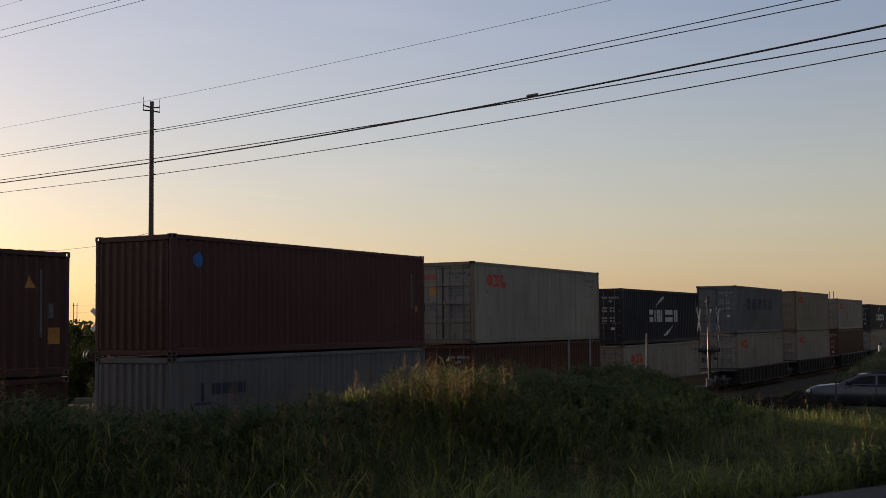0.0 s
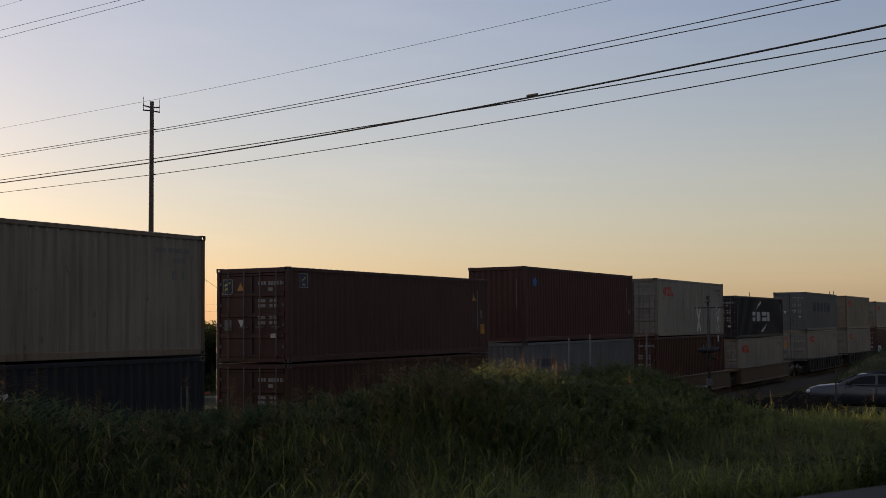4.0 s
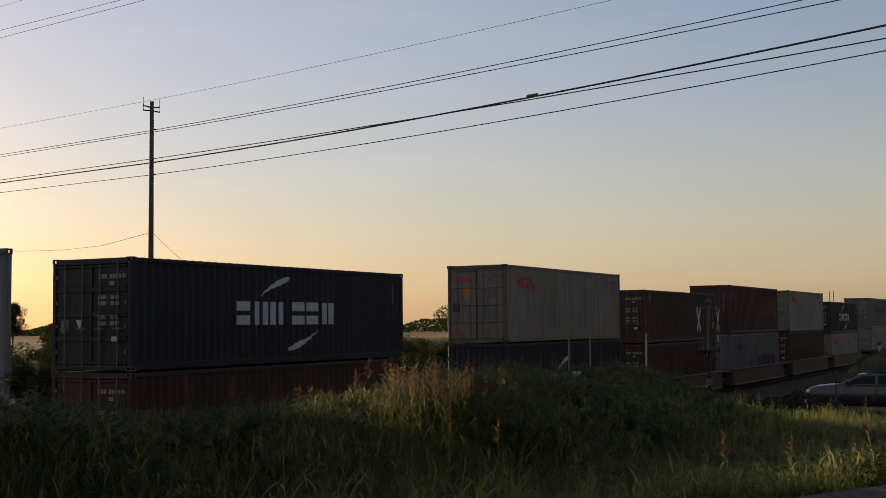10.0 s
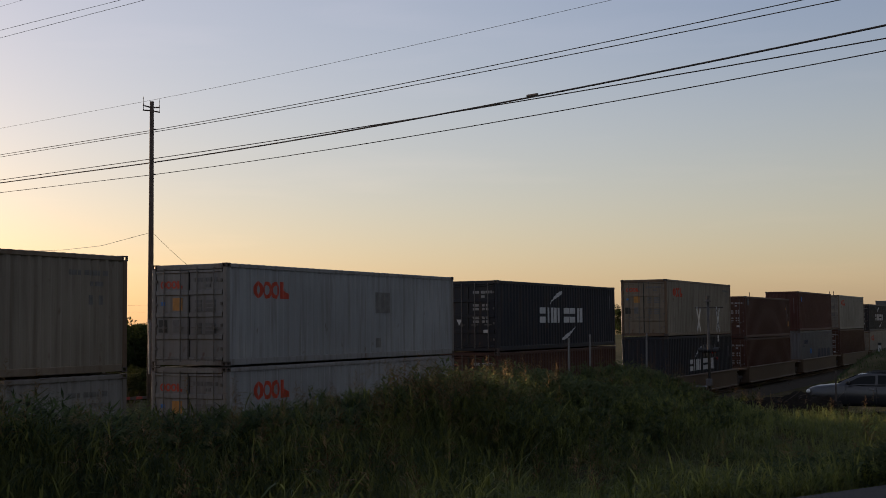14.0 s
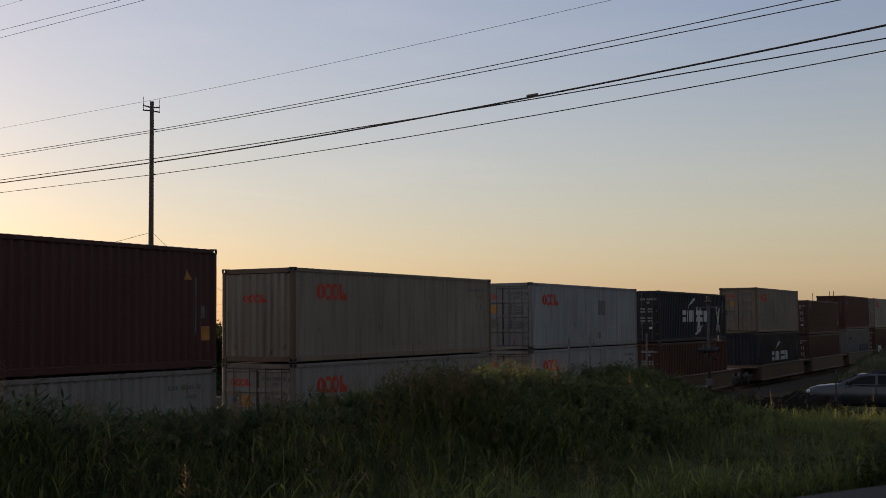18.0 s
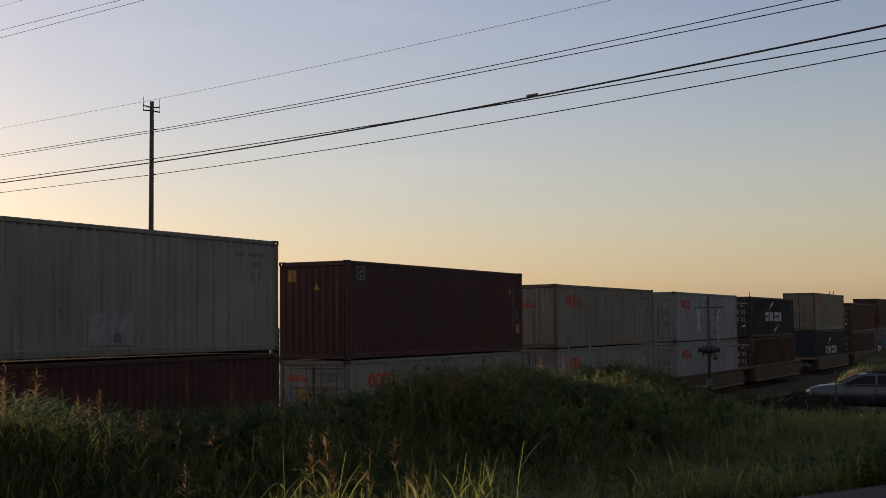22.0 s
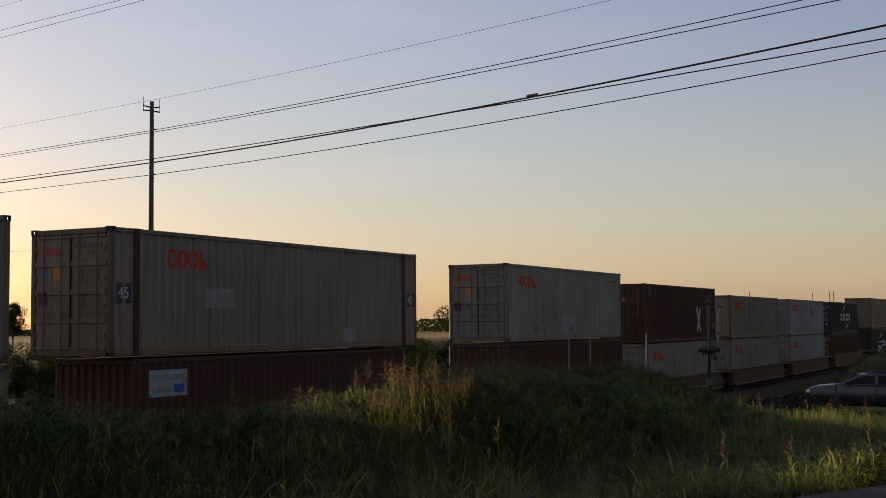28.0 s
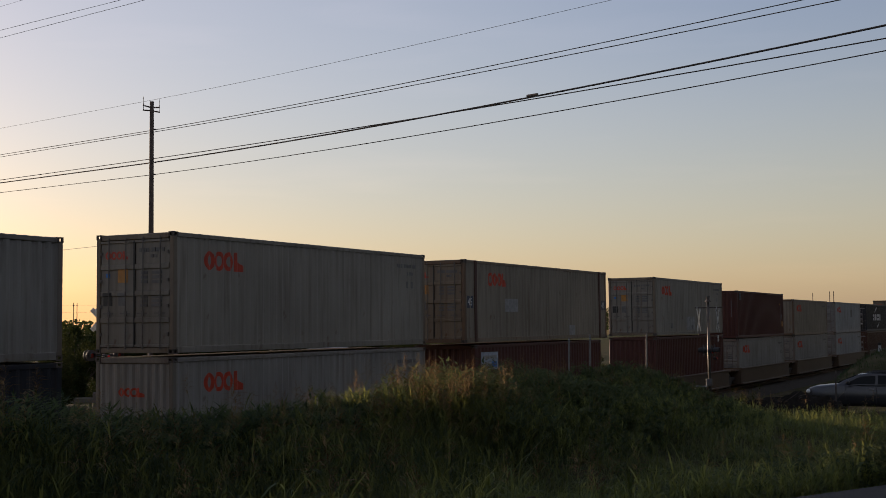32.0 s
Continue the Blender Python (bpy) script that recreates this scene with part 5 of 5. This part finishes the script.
reeds("roadside_grass", 1900, (20, 43, 1, 9), lambda x, y: off_roads(x, y) * in_view(x, y) * smooth01(19, 26, x) * (0.3 + 0.7 * clumpy(x, y, 0.7)), lambda x, y: 0.30 + 0.22 * clumpy(x, y, 1.1), "tall seeding grass before the crossing road", 0.014, 5, 0.9, M_REED_LIT)


reeds("near_grass", 420, (7, 14, 2, 8), lambda x, y: off_roads(x, y) * np.exp(-((np.hypot(x, y) - 10.6) / 0.9) ** 2) * smooth01(23, 27, np.degrees(np.arctan2(y, x))) * (1 - smooth01(41, 47, np.degrees(np.arctan2(y, x)))) * (0.1 + 0.9 * clumpy(x, y, 2.2)), lambda x, y: 0.62 + 0.3 * clumpy(x, y, 1.9), "tall upright grass blades beside the highway", 0.0, 4, 1.25, M_REED_LIT)


def weeds(name, n, region, keep, hgt, label, mat=M_WEED, ratio=0.4):
    """Leafy weeds; ratio gives the leaves' breadth."""
    xy = scatter(n, *region, rng, keep)
    k = 46
    h = hgt(xy[:, 0], xy[:, 1]) * rng.uniform(0.6, 1.15, n)
    c = np.repeat(np.column_stack([xy, ground_level(xy[:, 0], xy[:, 1])]), k, 0)
    f = rng.uniform(0.05, 1, n * k)
    r = np.repeat(h, k) * 0.33 * (1 - 0.55 * f) * rng.uniform(0.1, 1.2, n * k)
    a = rng.uniform(0, 6.283, n * k)
    c = c + np.column_stack([np.cos(a) * r, np.sin(a) * r, np.repeat(h, k) * f])
    d = np.column_stack([np.cos(a), np.sin(a), rng.uniform(-0.4, 0.9, n * k)])
    d /= np.linalg.norm(d, axis=1)[:, None]
    t = np.cross(d, np.array([0.15, 0.1, 1.0]))
    t /= np.linalg.norm(t, axis=1)[:, None]
    s = rng.uniform(0.03, 0.075, n * k)[:, None] * (0.4 / ratio) ** 0.6
    v = np.stack([c - d * s, c + t * s * ratio, c + d * s, c - t * s * ratio], 1).reshape(-1, 3)
    tagged(new(name, grid_mesh(name, v, np.arange(n * k * 4).reshape(-1, 4), mat)), label, "weeds", kind="stuff")


weeds("mound_weeds", 2300, (16, 38, 6.5, 13), lambda x, y: np.exp(-((y - 9.8) / 1.9) ** 2) * (0.25 + 0.75 * clumpy(x, y, 0.5)) * smooth01(15, 18.5, x) * (1 - smooth01(28.5, 32.5, x)), lambda x, y: dip(x, y) * (0.44 + 0.32 * clumpy(x, y, 0.4)), "dark leafy weeds crowding the mound", M_WEED, 0.22)
reeds("trackside_grass", 2600, (14, 60, 13.2, 16.6), lambda x, y: off_roads(x, y) * (0.3 + 0.7 * clumpy(x, y, 0.5)), lambda x, y: 0.7 + 0.2 * clumpy(x, y, 1.1), "tall grass along the near side of the track", 0.05, 5)
reeds("far_trackside_grass", 2000, (22, 62, 23.9, 29), lambda x, y: off_roads(x, y) * (0.3 + 0.7 * clumpy(x, y, 0.5)), lambda x, y: 0.75 + 0.3 * clumpy(x, y, 1.1), "tall grass along the far side of the track", 0.05, 5)
# added to keep sun off the front slope; dark grass green paints the bank's shade
weeds("crest_shade_weeds", 1500, (7, 20, 9.2, 11.8), lambda x, y: 0.4 + 0.6 * clumpy(x, y, 0.5), lambda x, y: dip(x, y) * (0.42 + 0.15 * clumpy(x, y, 0.4)), "leafy weeds behind the crest, added and darkened to shade the bank", M_GRASS, 0.13)
weeds("verge_weeds", 1500, (11, 30, 1, 8), lambda x, y: off_roads(x, y) * in_view(x, y) * np.exp(-((y + 0.5 * (x - 11.6) - 3.2) / 1.6) ** 2) * smooth01(12.5, 17, x) * (0.15 + 0.85 * clumpy(x, y, 1.1)), lambda x, y: 0.34 + 0.2 * clumpy(x, y, 0.8), "low leafy weeds beside the highway")
weeds("signal_weeds", 45, (49.5, 51.4, 12.4, 14.0), lambda x, y: 1.0 + 0 * x, lambda x, y: 0.85 + 0.3 * clumpy(x, y, 0.9), "dark leafy weeds round the near crossing mast", M_LEAF)
weeds("case_weeds", 240, (36.5, 43.5, 33.5, 37.8), lambda x, y: off_roads(x, y) * 1.0, lambda x, y: 0.95 + 0.3 * clumpy(x, y, 0.4), "leafy weeds round the far crossing mast")
weeds("far_weeds", 1300, (36, 80, 24, 62), lambda x, y: off_roads(x, y) * off_lane(x, y) * (0.2 + 0.8 * clumpy(x, y, 0.3)), lambda x, y: 0.7 + 0.4 * clumpy(x, y, 0.4), "leafy weeds on the far side of the track")


def bush(name, m, h, w, leaves, size, seed, label, category, trunk=0.3, mat=M_LEAF, k=16):
    """Stem, limbs and a ragged crown of small leaves."""
    r = np.random.default_rng(seed)
    ob = thing(name, m, label, category)
    bm = bmesh.new()
    rod(bm, (0, 0, -0.2), (0, 0, h * trunk + 0.2), 0.05 * h ** 0.8 * 0.6, 0.03 * h ** 0.8 * 0.6, 8)
    tips = []
    for i in range(9):
        a, e = r.uniform(0, 6.28), r.uniform(0.35, 0.95)
        tip = Vector((math.cos(a) * w * 0.36 * r.uniform(0.5, 1), math.sin(a) * w * 0.36 * r.uniform(0.5, 1), h * (trunk + (0.9 - trunk) * e)))
        rod(bm, (0, 0, h * trunk * r.uniform(0.5, 1)), tip, 0.022 * h * 0.5, 0.008 * h * 0.5, 5)
        tips.append(tip)
    part("trunk", bm, M_BARK, ob)
    cen = np.column_stack([r.normal(0, 0.24 * w, k), r.normal(0, 0.24 * w, k), h * (trunk + (1 - trunk) * r.uniform(0.05, 0.85, k))])
    rad = r.uniform(0.14, 0.3, k) * min(w, h) * 0.8
    which = r.integers(0, k, leaves)
    d = r.normal(0, 1, (leaves, 3))
    d /= np.linalg.norm(d, axis=1)[:, None]
    c = cen[which] + d * (rad[which] * r.uniform(0.35, 1.0, leaves) ** 0.6)[:, None]
    c[:, 2] = np.maximum(c[:, 2], 0.05)
    u = r.normal(0, 1, (leaves, 3))
    u /= np.linalg.norm(u, axis=1)[:, None]
    t = np.cross(u, d)
    t /= np.linalg.norm(t, axis=1)[:, None] + 1e-9
    s = (size * r.uniform(0.6, 1.3, leaves))[:, None]
    v = np.stack([c - u * s, c + t * s * 0.45, c + u * s, c - t * s * 0.45], 1).reshape(-1, 3)
    q = np.arange(leaves * 4).reshape(-1, 4)
    place("crown", grid_mesh("crown", v, q, mat), ob)
    return ob


def along(px, depth):
    """A place on the ground, by its bearing across the view and its distance ahead."""
    a = (px - 784) / 2153.3
    f, r = Vector((0.8814, 0.4724)), Vector((0.4724, -0.8814))
    p = (f + r * a) * depth
    return p.x, p.y, float(ground_level(p.x, p.y))


hedge = [bush("hedge_tree", pose(*along(175 + 62 * i, 88), 0, 0, 0), 4.6, 5.0, 10000, 0.11, 20 + i, "dense dark green tree in the hedge row", "tree", 0.0) for i in range(4)]
spots = [(-95, 70, 1.0), (128, 74, 1.0), (150, 82, 1.0), (205, 84, 1.03), (250, 83, 0.97), (300, 85, 1.0), (345, 86, 0.98), (390, 84, 1.0), (430, 86, 0.97), (470, 85, 1.0), (515, 84, 1.02), (560, 82, 1.05), (600, 85, 0.95), (340, 95, 1.0), (230, 96, 1.0)]
for i, (px, d, s) in enumerate(spots):
    x, y, z = along(px, d)
    ob = copy_thing(hedge[i % 4], pose(x, y, z, 0, 0, 67 * i))
    ob.scale = (s, s, s)
for i, (px, d, h) in enumerate([(648, 88, 4.0), (684, 90, 3.9), (722, 92, 3.7), (690, 98, 3.2), (712, 104, 3.0), (738, 101, 3.3), (758, 106, 2.9), (782, 103, 3.3), (806, 100, 3.1), (830, 104, 3.2), (985, 116, 2.6), (1030, 118, 2.4)]):
    bush("shrub", pose(*along(px, d)), h, 4.0, 4500, 0.085, 60 + i, "low dark shrub at the edge of the field", "shrub", 0.0, M_OLIVE if i % 2 else M_LEAF, 24)
for i, (px, d, h, w) in enumerate([(832, 170, 9.6, 8.0), (958, 190, 7.5, 7.0), (-60, 260, 9, 9), (1100, 260, 8, 8)]):
    bush("field_tree", pose(*along(px, d)), h, w, 9000, 0.16, 80 + i, "lone round tree standing in the open field", "tree", 0.3)


bush("field_tree", pose(*along(23, 240)), 10.0, 5.6, 9000, 0.16, 91, "lone round tree standing in the open field", "tree", 0.35, M_LEAF, 30)
for i, (px, d, h, w) in enumerate([(481, 65, 1.1, 1.2), (232, 64, 2.3, 3.0), (270, 66, 2.2, 2.4), (72, 60, 4.1, 2.9), (98, 63, 4.3, 3.0), (50, 66, 2.6, 2.6)]):
    bush("bush", pose(*along(px, d)), h, w, 9000, 0.06, 94 + i, "ragged olive-green bush at the end of the hedge", "bush", 0.05, M_OLIVE, 26)

for i, (px, d) in enumerate(FAR):
    x, y, z = along(px, d)
    far_pole = thing("distant_pole", pose(x, y, z), "thin dark pole far off on the horizon", "utility pole", "distant poles")
    part("shaft", rodded((0, 0, -0.3), (0, 0, 10.6 if px < 1000 else 11.5), 0.12, 0.08, 6), M_WOOD, far_pole)
    part("crossarm", rodded((-0.25, 0, 9.9), (0.25, 0, 9.9), 0.05, None, 5), M_WOOD, far_pole)
for z in (8.2, 9.9):
    pts = [along(px, d) for px, d in FAR[:6]]
    cable([(x, y, g + z) for x, y, g in pts], 0.011, "far thin wires low over the horizon")

# unseen trees added behind the viewer, across the highway, to block sky light
block_trees = [bush("sky_block_tree", pose(0, 0, -60), 18.0, 13.0, 5000, 0.7, 40 + i, "tall dense tree added out of view to block sky light", "tree", 0.10) for i in range(2)]
for i in range(22):
    q = edge0 + hd * (-92 + 9.5 * i) - Vector((-hd.y, hd.x, 0)) * (10.5 + 6 * (i % 2))
    m = pose(q.x, q.y, float(ground_level(q.x, q.y)), 0, 0, 53 * i)
    if i < 2:
        block_trees[i].matrix_basis = m
    else:
        copy_thing(block_trees[i % 2], m)

# a second unseen row, off to the right, added to dim the far containers
for i in range(11):
    x, y = 57 + 9.5 * i, -9.5 - 3.5 * (i % 2)
    copy_thing(block_trees[i % 2], pose(x, y, float(ground_level(x, y)), 0, 0, 71 * i))

# distant woods closing the horizon
rw = np.random.default_rng(5)
n = 80000
ang, rad = rw.uniform(0, 2 * np.pi, n), rw.uniform(760, 900, n)
cx, cy = np.cos(ang) * rad, np.sin(ang) * rad
top = 5.5 + 3.0 * np.sin(ang * 17) * np.sin(ang * 41 + 1) + 2.0 * np.sin(ang * 90)
cz = rw.uniform(0, 1, n) * np.clip(top, 2.5, 12)
u = rw.normal(0, 1, (n, 3))
u /= np.linalg.norm(u, axis=1)[:, None]
t = np.cross(u, rw.normal(0, 1, (n, 3)))
t /= np.linalg.norm(t, axis=1)[:, None]
c = np.column_stack([cx, cy, cz])
v = np.stack([c - u * 1.4, c + t * 1.0, c + u * 1.4, c - t * 1.0], 1).reshape(-1, 3)
tagged(new("far_woods", grid_mesh("far_woods", v, np.arange(n * 4).reshape(-1, 4), M_LEAF)), "low dark woods along the far horizon", "trees", kind="stuff")


# a low heap of black earth and dead brush between the bank and the crossing road
def earth_heap(p, turn, length, width, height):
    ob = thing("earth_heap", pose(*p, 0, 0, turn), "low heap of black earth and dead brush by the road", "heap")
    r = np.random.default_rng(31)
    gx, gy = np.meshgrid(np.linspace(-1.15, 1.15, 60), np.linspace(-1.15, 1.15, 34), indexing="ij")
    q = np.clip(1 - np.abs(gx) ** 2.6 - np.abs(gy) ** 2.2, -0.4, 1)
    h = height * np.sign(q) * np.abs(q) ** 0.75 * (0.86 + 0.10 * np.sin(5 * gx + 2 * gy) + 0.06 * np.sin(13 * gx - 7 * gy)) + r.normal(0, 0.025, gx.shape)
    v = np.stack([gx * length / 2, gy * width / 2, h], -1).reshape(-1, 3)
    ii = np.arange(gx.size).reshape(gx.shape)
    q4 = np.stack([ii[:-1, :-1], ii[1:, :-1], ii[1:, 1:], ii[:-1, 1:]], -1).reshape(-1, 4)
    place("earth", grid_mesh("earth", v, q4, M_EARTH), ob)
    for i in range(46):
        bm = bmesh.new()
        x, y = r.uniform(-0.45, 0.45) * length, r.uniform(-0.35, 0.2) * width
        z = height * max(0.1, 1 - (2 * x / length) ** 2 - (2 * y / width) ** 2) - 0.08
        pts = [Vector((x, y, z))]
        d = Vector((r.normal(0, 1), r.normal(0, 0.6), r.uniform(0.1, 0.7))).normalized()
        for _ in range(3):
            d = (d + Vector(r.normal(0, 0.35, 3)) + Vector((0, 0, -0.15))).normalized()
            pts.append(pts[-1] + d * r.uniform(0.12, 0.3))
        part("twig", chain(pts, 0.008, 4), M_BARK, ob)
    return ob


M_EARTH = gravelly("black_earth", (0.010, 0.009, 0.008), (0.022, 0.019, 0.016), 9)
earth_heap(along(1384, 41.0), -62, 5.4, 2.4, 1.24)


# single plants and litter in the verge
def arching_plant(name, p, stems, label):
    """A few thick stems that rise and bend over, each with long leaves."""
    ob = thing(name, pose(*p), label, "plant")
    for h, reach, a, w in stems:
        bm = bmesh.new()
        d, s = Vector((math.cos(radians(a)), math.sin(radians(a)), 0)), Vector((-math.sin(radians(a)), math.cos(radians(a)), 0))
        rows = []
        for i in range(9):
            u = i / 8
            c = d * (reach * u ** 2.2) + Vector((0, 0, h * math.sin(min(1.0, u * 1.15) * math.pi * 0.55)))
            k = w * (1 - u ** 2) * (0.5 + u) + 0.001
            rows.append([bm.verts.new(c + s * k), bm.verts.new(c - s * k), bm.verts.new(c - Vector((0, 0, 0.003)))])
        for r, q in zip(rows, rows[1:]):
            for j in range(3):
                bm.faces.new((r[j], r[(j + 1) % 3], q[(j + 1) % 3], q[j]))
        bmesh.ops.recalc_face_normals(bm, faces=bm.faces)
        part("leaf", bm, M_REED_LIT, ob, smooth=True)
    return ob


x, y, z = along(858, 11.2)
arching_plant("tall_weed", (x, y, z), [(0.98, 0.20, -60, 0.014), (0.74, 0.10, 200, 0.034), (0.6, 0.3, -30, 0.016), (0.5, 0.34, 150, 0.014)], "single tall broad-bladed weed with a bent tip")
for px, d, hh in ((905, 11.3, 0.55), (1060, 12.5, 0.5), (1110, 12.0, 0.55), (1150, 12.8, 0.6), (960, 11.5, 0.5), (1345, 14.5, 0.6), (1525, 15.5, 0.7), (376, 10.8, 0.62), (270, 10.6, 0.55)):
    x, y, z = along(px, d)
    arching_plant("grass_tuft", (x, y, z), [(hh * random.uniform(0.7, 1.1), hh * random.uniform(0.2, 0.8), random.uniform(0, 360), random.uniform(0.005, 0.010)) for _ in range(9)], "small tuft of broad grass blades by the road")
x, y, z = along(905, 11.0)
twig = thing("fallen_branch", pose(x, y, z + 0.36), "dark bare fallen branch lying in the grass", "branch")
part("stem", chain([(-0.25, 0.2, -0.2), (-0.1, 0.1, 0.05), (0.12, -0.12, 0.10), (0.36, -0.36, 0.03)], 0.011, 6), M_BARK, twig)
for q in ([(-0.1, 0.1, 0.05), (-0.02, 0.0, -0.14), (0.08, -0.06, -0.3)], [(0.12, -0.12, 0.10), (0.10, -0.04, -0.16)], [(-0.1, 0.1, 0.05), (-0.22, 0.3, 0.12)]):
    part("twig", chain(q, 0.007, 5), M_BARK, twig)


# ---------------------------------------------------------------- movement
def advance(t):
    return 5.074 * t - 0.013468 * t * t


def motions():
    steps = [0.5 * i for i in range(65)]
    for ob in RIDERS:
        start = ob.matrix_basis.copy()
        walk(ob, [(t, Matrix.Translation((advance(t), 0, 0)) @ start) for t in steps])
    turns = [0.1 * i for i in range(321)]
    for wheel, x in WHEELS:
        walk(wheel, [(t, pose(x, 0, 0.42, 0, math.degrees(advance(t) / 0.42), 0)) for t in turns])


motions()
